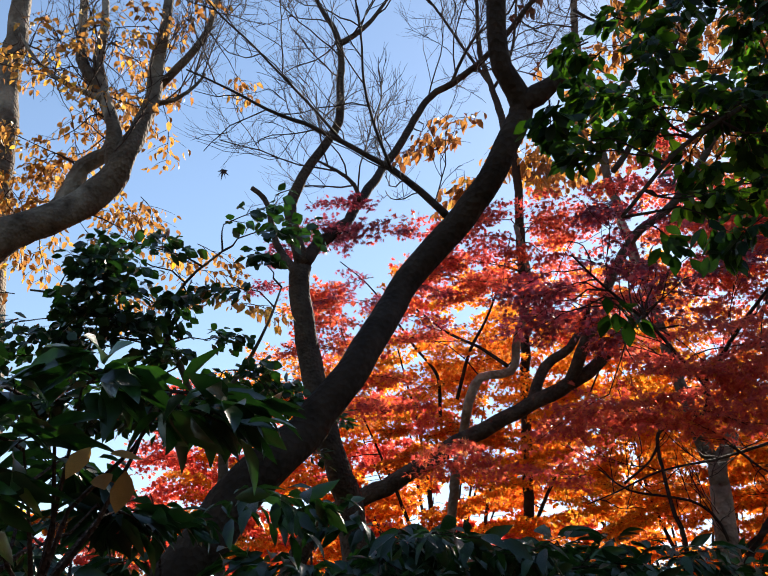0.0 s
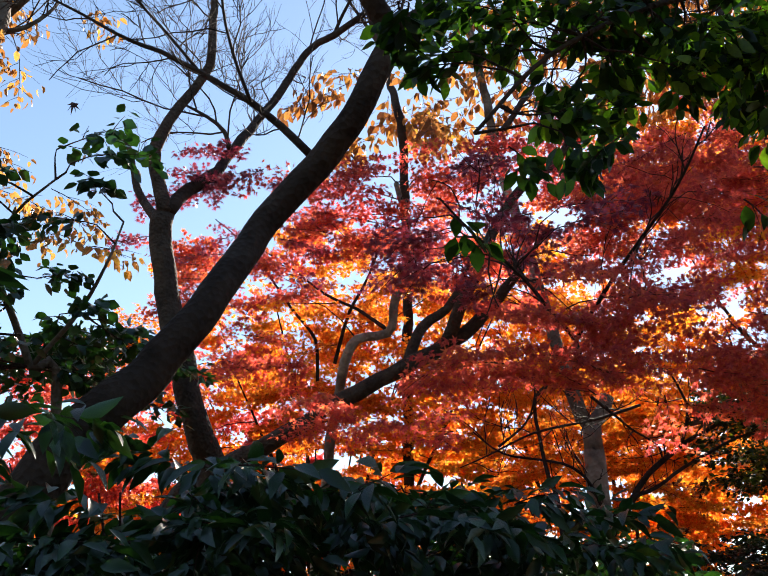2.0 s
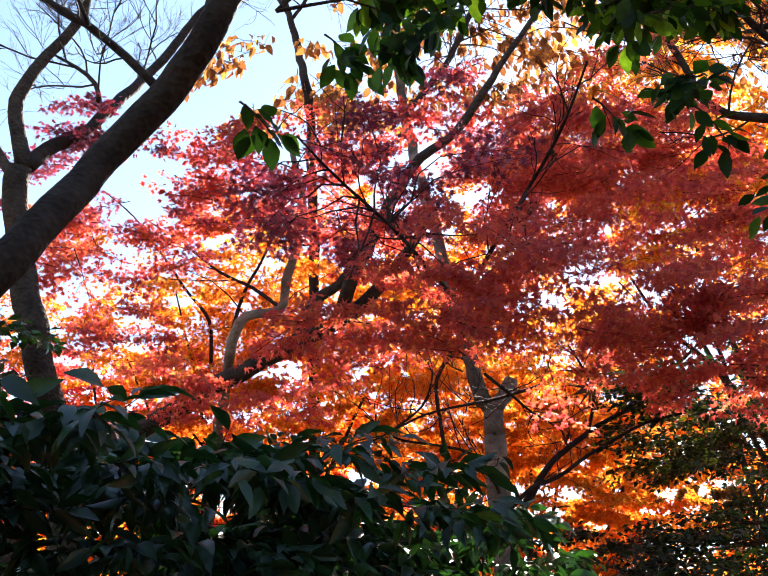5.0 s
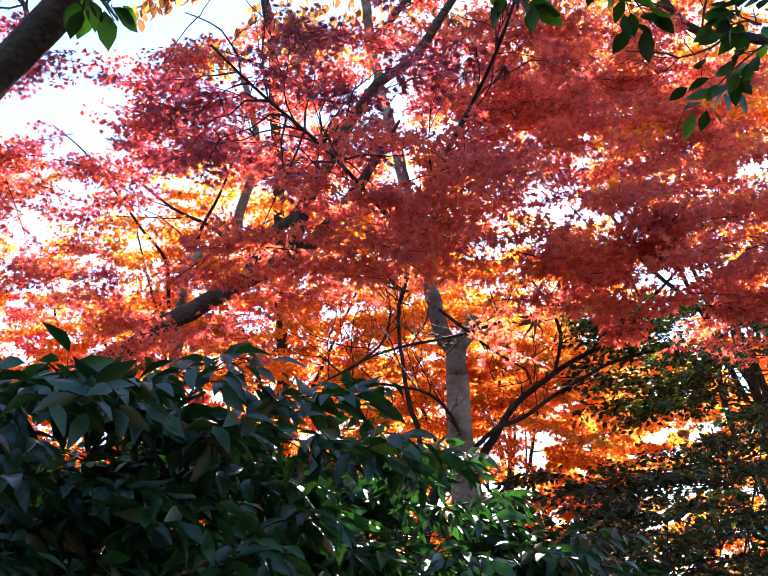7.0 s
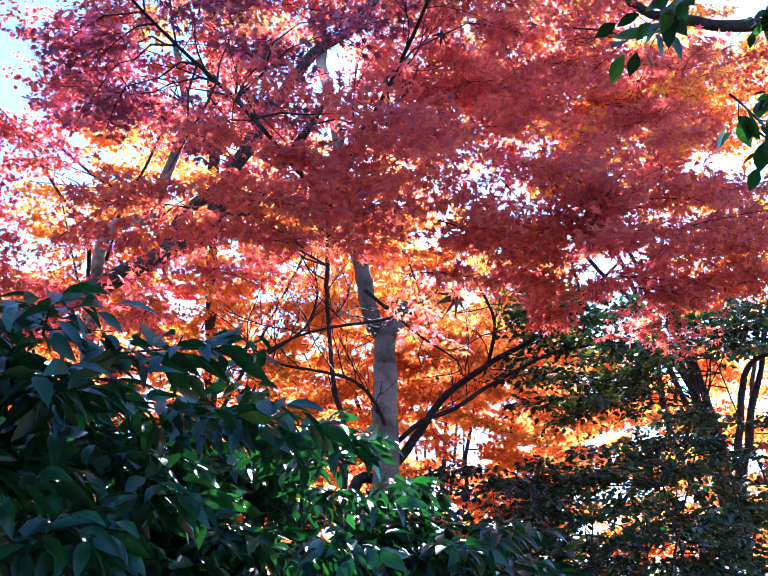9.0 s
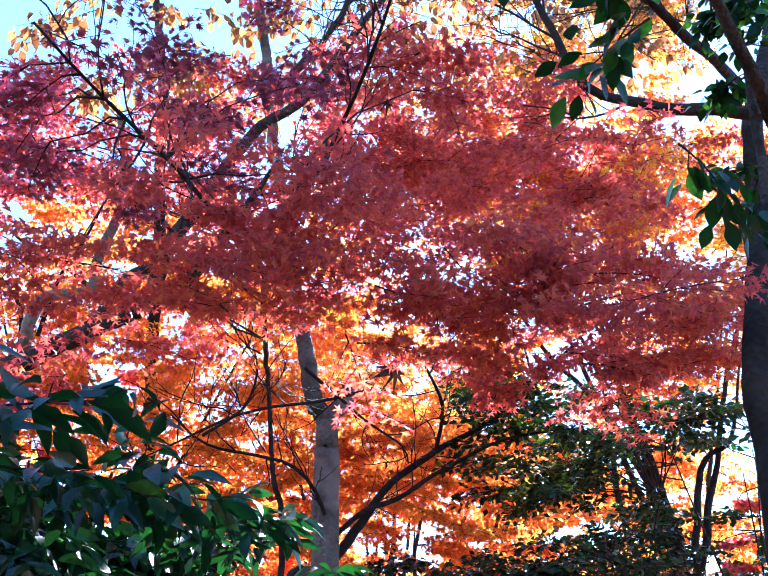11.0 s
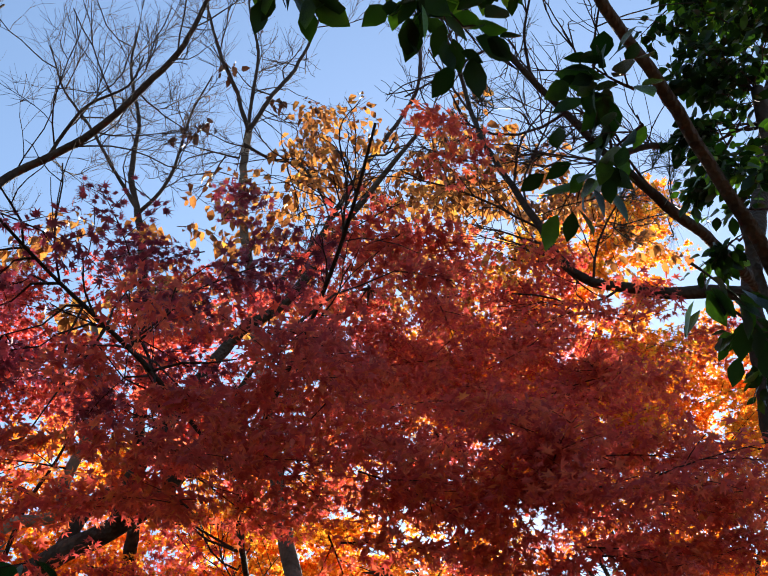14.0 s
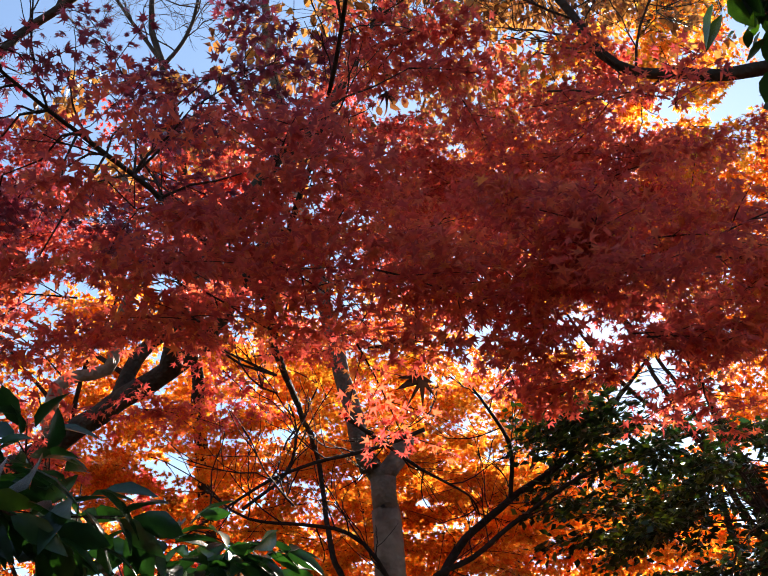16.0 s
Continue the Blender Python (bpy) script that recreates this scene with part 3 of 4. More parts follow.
side = thing("background_tree", "tall grey trunk of a woodland tree", "tree")
T = [(-2.7, 6.3, 2.91), (-2.87, 6.3, 4.66), (-2.94, 6.3, 5.56), (-3.02, 6.3, 6.46), (-3.05, 6.3, 7.27), (-3.16, 6.3, 8.47)]
limb(side, "trunk", [(T[0][0], T[0][1], -0.1)] + T, [0.16, 0.14, 0.11, 0.10, 0.095, 0.085, 0.06], BARK_GREY, 3, 12)

# ---- evergreen shrub against the sky ----
shrub = thing("evergreen_shrub", "tall thin evergreen shrub with round dark leaves", "shrub")
A, B, C = [(-0.8, 4.7, 2.96), (-0.92, 4.6, 3.22), (-1.03, 4.5, 3.48), (-1.09, 4.4, 3.66), (-0.98, 4.25, 3.82), (-0.78, 4.1, 3.92)], [(-0.92, 4.6, 3.22), (-0.71, 4.5, 3.45), (-0.59, 4.4, 3.64), (-0.51, 4.3, 3.82)], [(-1.1, 4.5, 3.6), (-1.29, 4.4, 3.69), (-1.49, 4.3, 3.76), (-1.72, 4.2, 3.76)]
limb(shrub, "trunk", [(A[0][0], A[0][1], -0.1)] + A, [0.03, 0.026, 0.02, 0.016, 0.012, 0.008, 0.005], BARK_GREY, 2, 8)
limb(shrub, "limb", B, [0.014, 0.01, 0.005], BARK_GREY, 3, 6)
limb(shrub, "limb", C, [0.014, 0.01, 0.005], BARK_GREY, 4, 6)
S = Sprays(22, [A, B, C])
S.crown([((-0.66, 4.05, 3.88), (0.19, 0.25, 0.18), 4), ((-1.01, 4.0, 3.75), (0.28, 0.3, 0.18), 7), ((-1.44, 4.1, 3.67), (0.32, 0.3, 0.18), 6), ((-1.25, 4.3, 3.55), (0.57, 0.3, 0.18), 12), ((-0.87, 4.5, 3.44), (0.38, 0.3, 0.24), 10), ((-1.56, 4.4, 3.36), (0.33, 0.3, 0.21), 9), ((-1.11, 4.6, 3.22), (0.43, 0.3, 0.18), 9)], 0.28, 0.062, pairs=4, side_twigs=4, tilt=0.9, hang=0.2, fill=1.0)
S.finish(shrub, ROUND, HEDGE, BARK_TWIG)

# ---- front red maple ----
maple = thing("red_maple", "Japanese maple with a wide layered crown of dark red leaves", "tree")
FT, FL, FR = [(2.06, 5.83, 2.77), (1.99, 5.71, 3.18), (1.96, 5.57, 3.56), (1.95, 5.5, 3.71)], [(1.95, 5.5, 3.71), (1.72, 5.24, 3.82), (1.47, 4.96, 3.92), (1.22, 4.7, 3.98), (0.98, 4.42, 4.05)], [(1.95, 5.5, 3.71), (2.03, 5.16, 3.87), (2.11, 4.91, 4), (2.16, 4.59, 4.07), (2.19, 4.26, 4.16), (2.21, 4.03, 4.27)]
DG, DG2, EE = [(-0.61, 7.89, 3.2), (0.01, 7.63, 3.54), (0.64, 7.33, 3.85), (1.11, 7.1, 4.05), (1.42, 6.95, 4.17), (1.66, 6.78, 4.32), (1.86, 6.54, 4.53), (2.07, 6.17, 4.8)], [(1.15, 7.09, 4.07), (1.27, 7.05, 4.37), (1.46, 6.96, 4.49), (1.58, 6.86, 4.68), (1.62, 6.78, 4.83)], [(1.55, 6.62, 4.48), (1.78, 6.69, 4.99), (1.95, 6.64, 5.28), (2.1, 6.56, 5.39), (2.31, 6.45, 5.56), (2.45, 6.34, 5.76), (2.7, 6.13, 6.13), (3.04, 5.87, 6.58)]
DG = [(DG[0][0] - 0.6, DG[0][1] + 0.2, -0.1), (DG[0][0] - 0.3, DG[0][1] + 0.1, DG[0][2] * 0.7)] + DG
limb(maple, "trunk", DG, [0.12, 0.1, 0.08, 0.07, 0.064, 0.06, 0.056, 0.05, 0.036, 0.008], BARK_BROWN, 1, 12)
limb(maple, "limb", DG2, [0.05, 0.04, 0.034, 0.024, 0.007], BARK_BROWN, 2, 10)
limb(maple, "limb", [DG[6]] + EE, [0.05, 0.045, 0.04, 0.036, 0.032, 0.026, 0.018, 0.012], BARK_BROWN, 3, 10)
LF = [(2.39, 7.64, 2.99), (2.32, 7.65, 3.34), (2.3, 7.69, 3.56), (2.25, 7.57, 3.96), (2.19, 7.49, 4.23)]
limb(maple, "limb", [(2.25, 7.4, 1.6)] + LF[:-1] + FT[2:], [0.026, 0.02, 0.017, 0.016, 0.015, 0.014, 0.013], BARK_DARK, 4, 8)
limb(maple, "limb", FL, [0.013, 0.011, 0.008, 0.005], BARK_DARK, 5, 6)
limb(maple, "limb", FR, [0.013, 0.011, 0.008, 0.005], BARK_DARK, 6, 6)
bare_twigs(maple, 45, offshoots([FL, FR, FT], 0.7, 0.4, 0.005, 46), BARK_TWIG, 1)
S = Sprays(31, [DG[4:], DG2, EE, FT, FL, FR])
S.crown([((1.2, 5.3, 3.28), (0.71, 0.3, 0.16), 9), ((2.09, 4.75, 3.2), (0.63, 0.3, 0.16), 9), ((2.97, 4.65, 3.21), (0.66, 0.3, 0.17), 7), ((1.95, 4.75, 3.66), (0.26, 0.25, 0.23), 5), ((1.6, 4.8, 3.39), (0.3, 0.25, 0.17), 3), ((3.33, 4.95, 3.55), (0.46, 0.3, 0.26), 8), ((3.45, 5.1, 3.29), (0.37, 0.3, 0.14), 4), ((3.57, 5.0, 3.54), (0.44, 0.3, 0.34), 10), ((2.7, 5.1, 3.37), (0.45, 0.3, 0.12), 3), ((2.64, 5.4, 4.77), (0.5, 0.3, 0.31), 5), ((3.08, 4.9, 3.22), (0.62, 0.3, 0.21), 10), ((1.63, 4.8, 3.37), (0.53, 0.3, 0.24), 11), ((2.31, 4.75, 3.48), (0.5, 0.3, 0.26), 11), ((3.07, 4.8, 3.51), (0.6, 0.3, 0.33), 11), ((2.1, 4.7, 3.68), (0.28, 0.25, 0.17), 4), ((2.57, 4.75, 4.8), (0.16, 0.25, 0.6), 8), ((2.95, 5.4, 4.81), (0.41, 0.3, 0.35), 3), ((3.74, 5.2, 4.22), (0.51, 0.3, 0.3), 9), ((1.51, 6.2, 4.37), (0.95, 0.4, 0.42), 10), ((2.56, 6.4, 4.47), (0.92, 0.4, 0.52), 14), ((3.54, 6.2, 4.23), (0.86, 0.4, 0.54), 14), ((0.58, 6.6, 3.85), (0.86, 0.3, 0.21), 6), ((1.45, 6.2, 3.93), (0.76, 0.3, 0.2), 4), ((0.83, 6.4, 3.39), (0.69, 0.3, 0.2), 4), ((-0.2, 6.8, 4.34), (0.46, 0.3, 0.34), 3)],
        0.4, 0.054, gate=-0.38, pairs=9, side_twigs=6, tilt=0.8, draw=0.45)
S.finish(maple, MAPLE5, RED, BARK_TWIG)

S = Sprays(36, [FT, FL, FR, DG2])
S.crown([((1.12, 4.7, 4.05), (0.25, 0.3, 0.26), 5), ((1.5, 5.0, 4.2), (0.33, 0.3, 0.2), 5), ((1.21, 5.2, 4.06), (0.4, 0.3, 0.22), 6), ((1.73, 5.6, 4.91), (0.29, 0.3, 0.23), 4), ((-0.17, 7.2, 5.2), (0.72, 0.4, 0.5), 14), ((0.02, 6.6, 5.33), (0.58, 0.4, 0.25), 7)], 0.4, 0.056, gate=-0.5, pairs=8, side_twigs=6, tilt=0.7)
S.finish(maple, MAPLE, PLUM, BARK_TWIG).name = "plum_crown"


def skeleton_limbs(seed, base, height, reach, count):
    """Limbs that rise and spread from a short trunk."""
    rng = np.random.default_rng(seed)
    lines = []
    for i in range(count):
        a = rng.uniform(0, 6.28)
        top = rng.uniform(0.6, 1.0)
        out = reach * rng.uniform(0.5, 1.0)
        d = np.array((math.cos(a), math.sin(a) * 0.7, 0))
        p0 = np.array(base) + np.array((0, 0, height * rng.uniform(0.2, 0.4)))
        p3 = np.array(base) + d * out + np.array((0, 0, height * top))
        p1 = p0 + d * out * 0.25 + np.array((0, 0, height * 0.15)) + rng.normal(0, 0.12, 3)
        p2 = p0 * 0.4 + p3 * 0.6 + rng.normal(0, 0.15, 3) + np.array((0, 0, 0.15))
        lines.append([tuple(p0), tuple(p1), tuple(p2), tuple(p3)])
    return lines


# ---- crimson maple behind ----
crimson = thing("crimson_maple", "Japanese maple with pale twisted limbs and crimson leaves", "tree")
SL, X1, X2, X3 = [(0.61, 7.84, 3.6), (0.72, 7.53, 4.24), (0.8, 7.44, 4.4), (1.04, 7.39, 4.44), (1.1, 7.29, 4.64), (1.18, 7.26, 4.92), (1.2, 7.14, 5.2), (1.11, 7.07, 5.63)], [(0.67, 8.32, 4.49), (0.79, 8.11, 4.9), (0.93, 7.98, 5.14), (1.08, 7.78, 5.53), (1.15, 7.64, 5.83)], [(0.53, 8.6, 4.4), (0.5, 8.45, 4.76), (0.28, 8.36, 5.03), (0.06, 8.27, 5.33), (-0.16, 8.19, 5.59), (-0.42, 8.14, 5.8)], [(1.07, 7.75, 4.61), (0.85, 7.91, 4.84), (0.57, 7.99, 5.02), (0.27, 8.03, 5.28), (-0.02, 8, 5.46)]
limb(crimson, "trunk", [(0.4, 9.3, -0.1), (0.5, 9.1, 2.4), (0.62, 8.2, 3.7)] + SL[1:], [0.1, 0.07, 0.055, 0.05, 0.045, 0.042, 0.04, 0.034, 0.02], BARK_PALE, 1, 12, 0.1)
for i, l in enumerate((X1, X2, X3)):
    limb(crimson, "limb", l, [0.018, 0.014, 0.009, 0.005], BARK_DARK, 2 + i, 6)
S = Sprays(32, [SL, X1, X2, X3])
S.crown([((-0.25, 7.5, 5.21), (0.65, 0.4, 0.56), 8), ((3.32, 7.4, 6.56), (0.92, 0.3, 0.33), 12), ((0.1, 7.4, 5.05), (0.91, 0.5, 0.58), 9), ((1.12, 7.2, 5.32), (0.82, 0.5, 0.46), 11), ((2.51, 7.5, 5.76), (1.16, 0.5, 0.55), 23), ((3.77, 7.5, 5.59), (1.16, 0.5, 0.78), 32), ((0.48, 6.9, 5.27), (0.83, 0.4, 0.34), 9), ((1.58, 7.0, 5.28), (0.93, 0.4, 0.44), 13), ((2.73, 7.0, 5.55), (1.02, 0.4, 0.56), 20), ((4.12, 7.2, 5.43), (1.01, 0.4, 0.73), 27), ((2.25, 7.0, 5.74), (0.75, 0.4, 0.42), 9), ((3.76, 7.0, 5.77), (0.9, 0.4, 0.47), 12), ((4.41, 6.5, 5.52), (0.73, 0.4, 0.33), 7), ((0.81, 7.6, 4.98), (1.01, 0.4, 0.27), 5)], 0.46, 0.052, gate=-0.35, pairs=10, side_twigs=7, tilt=0.75, draw=0.6)
S.finish(crimson, STAR, CRIMSON, BARK_TWIG)

# ---- low orange maple ----
low = thing("orange_maple", "many-stemmed Japanese maple with sunlit orange leaves", "tree")
LT = [(2.31, 7.3, 2.42), (2.61, 7.37, 2.77), (2.84, 7.36, 3.04), (3.03, 7.36, 3.3), (3.33, 7.36, 3.53), (3.7, 7.25, 3.73), (3.94, 6.94, 3.95), (4.09, 6.77, 4.1)]
LB, LC, LD = [(2.66, 7.31, 2.95), (2.83, 7.29, 3.09), (3.04, 7.29, 3.18), (3.26, 7.22, 3.32), (3.62, 7.02, 3.5), (3.95, 6.85, 3.55)], [(2.28, 6.3, 3.6), (2.48, 6.51, 3.55), (2.74, 6.81, 3.5), (3.03, 7.1, 3.46), (3.1, 7.22, 3.39)], [(2.72, 6.56, 3.62), (2.52, 6.6, 3.56), (2.23, 6.56, 3.48), (1.96, 6.71, 3.45), (1.67, 6.88, 3.33), (1.5, 7.03, 3.28)]
LE, LG, LH = [(2.63, 7.31, 2.95), (2.51, 7.15, 3.16), (2.37, 7.13, 3.3), (2.2, 7.13, 3.35), (1.85, 7.15, 3.41), (1.63, 7.13, 3.57)], [(3.33, 7.36, 3.53), (3.3, 7.09, 3.73), (3.15, 6.86, 3.85), (3.01, 6.73, 3.97)], [(1.82, 7.14, 3.46), (2.05, 7.16, 3.65), (2.12, 7.09, 3.86), (2.08, 7.04, 4.01)]
limb(low, "trunk", [(LT[0][0] - 0.3, LT[0][1], -0.1)] + LT, [0.07, 0.04, 0.033, 0.027, 0.023, 0.019, 0.016, 0.012, 0.007], BARK_DARK, 1, 10)
for i, (l, r) in enumerate([(LB, 0.017), (LC, 0.011), (LD, 0.011), (LE, 0.013), (LG, 0.014), (LH, 0.010)]):
    limb(low, "limb", l, [r, r * 0.8, r * 0.4], BARK_DARK, 2 + i, 7)
bare_twigs(low, 43, offshoots([LB, LC, LD, LE, LG, LH, LT[3:]], 0.5, 0.4, 0.005, 44), BARK_DARK, 1)
S = Sprays(33, [LT, LB, LC, LD, LE, LG, LH])
S.crown([((1.19, 8.5, 5.08), (1.34, 0.5, 0.48), 24), ((1.54, 8.6, 4.28), (1.67, 0.5, 0.51), 41), ((3.17, 8.5, 3.68), (1.16, 0.5, 0.68), 42), ((-0.24, 9.0, 5.15), (0.95, 0.4, 0.71), 15), ((2.4, 8.4, 3.74), (1.26, 0.5, 0.48), 29), ((1.42, 8.8, 4.27), (0.65, 0.4, 0.39), 8), ((4.6, 8.2, 6.49), (1.07, 0.4, 0.52), 17), ((6.09, 8.2, 8.47), (0.37, 0.3, 0.49), 7), ((3.94, 8.8, 6.54), (1.35, 0.4, 0.62), 25), ((2.93, 8.6, 2.85), (1.16, 0.4, 0.55), 26), ((3.62, 8.4, 3.68), (0.55, 0.4, 0.32), 9), ((3.45, 8.9, 4.75), (0.58, 0.4, 0.38), 8), ((2.0, 8.9, 5.67), (0.52, 0.4, 0.37), 6), ((0.75, 9.0, 4.7), (0.84, 0.4, 0.5), 12), ((4.96, 8.9, 3.28), (0.66, 0.4, 0.36), 7), ((4.11, 9.2, 5.46), (1.27, 0.3, 0.33), 12), ((2.06, 9.2, 4.73), (0.58, 0.3, 0.38), 6), ((3.69, 9.2, 4.87), (0.52, 0.3, 0.28), 4), ((-0.16, 9.3, 5.04), (0.9, 0.3, 0.58), 12)], 0.46, 0.055, gate=-0.4, pairs=10, side_twigs=7, tilt=0.9, flat=0.5, draw=0.5)
S.finish(low, STAR, ORANGE, BARK_TWIG)


def back_maple(name, label, seed, base, height, reach, blobs, material, size=0.09):
    t = thing(name, label, "tree", "maples in the background")
    lines = skeleton_limbs(seed, base, height, reach, 9)
    limb(t, "trunk", [(base[0], base[1], -0.1), (base[0] + 0.05, base[1], height * 0.2), (base[0] - 0.04, base[1] + 0.03, height * 0.42)], [0.13, 0.10, 0.07], BARK_GREY, seed, 10)
    for i, l in enumerate(lines):
        limb(t, "limb", l, [0.045, 0.03, 0.02, 0.007], BARK_DARK, i, 6)
    s = Sprays(seed, lines)
    s.crown(blobs, 0.65, size * 0.95, gate=-0.45, pairs=8, side_twigs=7, tilt=0.9, flat=0.6, draw=0.12)
    s.finish(t, FAR_STAR, material, BARK_TWIG)


back_maple("background_maple", "sunlit maple with bright orange leaves in the wood", 61, (0.6, 10.4, 0), 5.6, 2.2,
           [((0.6, 10.4, 4.6), (2.0, 0.8, 1.2), 66), ((0.8, 10.0, 2.8), (2.0, 0.8, 1.0), 72), ((-1.2, 10.2, 3.4), (1.2, 0.8, 1.2), 60), ((1.8, 10.6, 6.3), (1.8, 0.7, 0.8), 60)], ORANGE, 0.082)
back_maple("background_maple", "sunlit maple with bright orange leaves in the wood", 62, (4.4, 11.6, 0), 6.0, 2.4,
           [((3.4, 11.2, 3.9), (2.2, 0.8, 1.3), 80), ((4.0, 11.4, 5.8), (1.9, 0.8, 1.0), 60), ((3.9, 10.6, 5.0), (1.3, 0.5, 0.8), 40), ((3.4, 11.0, 2.1), (2.4, 0.8, 1.0), 90)], ORANGE, 0.085)
back_maple("background_maple", "tall maple with orange red leaves in the wood", 63, (6.4, 9.6, 0), 8.5, 2.4,
           [((5.2, 9.2, 7.0), (1.3, 0.6, 0.7), 60), ((7.0, 9.4, 7.4), (1.3, 0.6, 0.9), 60), ((6.5, 9.4, 9.2), (0.45, 0.4, 0.7), 20), ((6.4, 9.8, 4.8), (1.6, 0.8, 1.2), 26), ((6.8, 10.4, 3.0), (2.2, 0.8, 1.1), 95), ((5.6, 10.6, 4.4), (1.6, 0.6, 0.7), 70), ((7.3, 10.0, 5.7), (1.0, 0.5, 0.7), 40)], ORANGE, 0.08)
back_maple("background_maple", "maple with dark red leaves in the wood", 64, (-1.9, 10.8, 0), 4.8, 2.0,
           [((-2.2, 10.8, 3.4), (1.6, 0.8, 1.1), 90), ((-1.4, 10.8, 4.8), (1.4, 0.8, 0.8), 60)], CRIMSON, 0.08)
for i, (x, y, h) in enumerate([(-8, 17, 5.4), (-3.5, 18, 6.4), (1, 19, 8.6), (5.5, 18, 8.4), (10, 17, 6.8), (14.5, 16, 7.0)]):
    back_maple("background_maple", "far brownish red tree at the edge of the wood", 80 + i, (x, y, 0), h, 3.0,
               [((x, y, h * 0.6), (2.9, 0.9, h * 0.4), 105), ((x, y - 0.6, h * 0.22), (3.0, 0.8, h * 0.22), 55)], (ORANGE, BROWNLEAF, CRIMSON)[i % 3], 0.25)

# ---- tall brown-leaved tree with a pale forked trunk ----
brown = thing("brown_leaved_tree", "tall pale-trunked forked tree with large dry brown leaves", "tree")
T = [(2.33, 7.65, 4.03), (2.28, 7.87, 5.37), (2.24, 8.02, 6.37), (2.17, 8.09, 7.14), (2.08, 8.17, 7.97), (2.07, 8.24, 8.72), (2.1, 8.24, 9.13)]
A, B, C, D, E, F = [(2.08, 8.02, 8.87), (1.95, 8.02, 9.39), (1.74, 8.09, 10.16), (1.56, 8.17, 11.04), (1.38, 8.24, 12.12)], [(2.08, 8.09, 8.95), (2.1, 8.09, 9.52), (2.13, 8.09, 10.27), (2.02, 8.17, 11.18), (1.92, 8.24, 12.43)], [(2.08, 8.02, 8.87), (2.29, 8.02, 9.48), (2.55, 8.09, 10.12), (2.77, 8.17, 11.01), (3.04, 8.24, 12.12)], [(2.06, 8.17, 8.85), (2.32, 8.09, 8.6), (2.6, 8.09, 8.56), (2.78, 8.02, 8.14), (2.88, 8.02, 7.72)], [(2.21, 7.87, 6.64), (2.46, 7.95, 7), (2.73, 8.02, 7.51), (2.96, 8.02, 8.05), (3.29, 8.09, 8.8), (3.85, 8.17, 10.03), (4.02, 8.24, 11.18), (4.02, 8.32, 12.43)], [(2.02, 8.09, 8.55), (1.77, 8.09, 8.59), (1.54, 8.09, 8.64)]
P = [(2.6, 7.3, 3.12), (2.6, 7.3, 3.47), (2.6, 7.3, 3.65)]
PA = [(2.6, 7.3, 3.65), (2.53, 7.3, 3.75), (2.48, 7.3, 3.94)]
PB = [(2.6, 7.3, 3.65), (2.69, 7.3, 3.78), (2.76, 7.3, 3.9)]
limb(brown, "trunk", [(P[0][0] + 0.05, P[0][1], -0.1)] + P, [0.12, 0.082, 0.075, 0.074], BARK_PALE, 1, 14)
limb(brown, "limb", PA + T[2:], [0.06, 0.05, 0.046, 0.044, 0.043, 0.042, 0.04, 0.038, 0.036], BARK_GREY, 2, 12)
limb(brown, "limb", PB, [0.06, 0.054, 0.05], BARK_PALE, 3, 10, 0.14, "broken stub of the fork")
for i, (l, r) in enumerate([(A, 0.022), (B, 0.019), (C, 0.025), (D, 0.016), (E, 0.03), (F, 0.01)]):
    limb(brown, "limb", l, [r, r * 0.75, r * 0.3], BARK_DARK, 2 + i, 8)
bare_twigs(brown, 14, offshoots([A, B, C, D, E, F], 0.34, 0.75, 0.008, 6), BARK_TWIG, 2, 0.45, 0.35)
S = Sprays(34, [C, D, E])
S.crown([((3.02, 8.2, 7.55), (1.34, 0.3, 0.51), 15), ((4.57, 8.2, 9.05), (0.62, 0.3, 0.91), 11), ((5.23, 8.0, 8.6), (0.6, 0.3, 0.71), 7), ((2.72, 8.09, 9.12), (0.33, 0.37, 0.67), 16), ((2.79, 8.09, 8.16), (0.67, 0.44, 0.52), 16), ((3.83, 8.09, 8.75), (0.67, 0.44, 0.74), 20), ((4.87, 8.09, 8.45), (0.74, 0.44, 0.67), 20), ((3.68, 8.09, 7.56), (1.18, 0.44, 0.44), 18), ((1.24, 8.09, 7.12), (0.81, 0.44, 0.52), 20), ((2.05, 8.24, 7.42), (0.59, 0.44, 0.44), 10)], 0.45, 0.112, pairs=3, side_twigs=4, droop=0.35, tilt=0.9, hang=0.8, fill=0.55)
S.finish(brown, BROAD, BROWNLEAF, BARK_TWIG)
rng = np.random.default_rng(5)
DRY = cloud("dry_leaf", BROAD, np.zeros((1, 3)), [(0, 1, 0)], [(0, 0, 1)], [1.0], DEADLEAF)
for p in [(1.88, 8.09, 9.83), (2.37, 8.09, 9.47), (1.67, 8.09, 9), (1.48, 8.09, 8.75)]:
    for i in range(12):
        h = rng.normal(0, 0.5, (1, 3)) + np.array((0, 0, -0.8))
        m = Matrix(frames_of(h, rng.normal(0, 1, (1, 3)))[0].tolist()).to_4x4()
        m.translation = Vector(np.array(p) + rng.normal(0, 0.05, 3) * (1.3, 1, 1))
        part("dry_leaf", DRY, brown, "withered dark brown leaf" if i == 0 else "").matrix_basis = m @ Matrix.Scale(float(rng.uniform(0.08, 0.12)), 4)

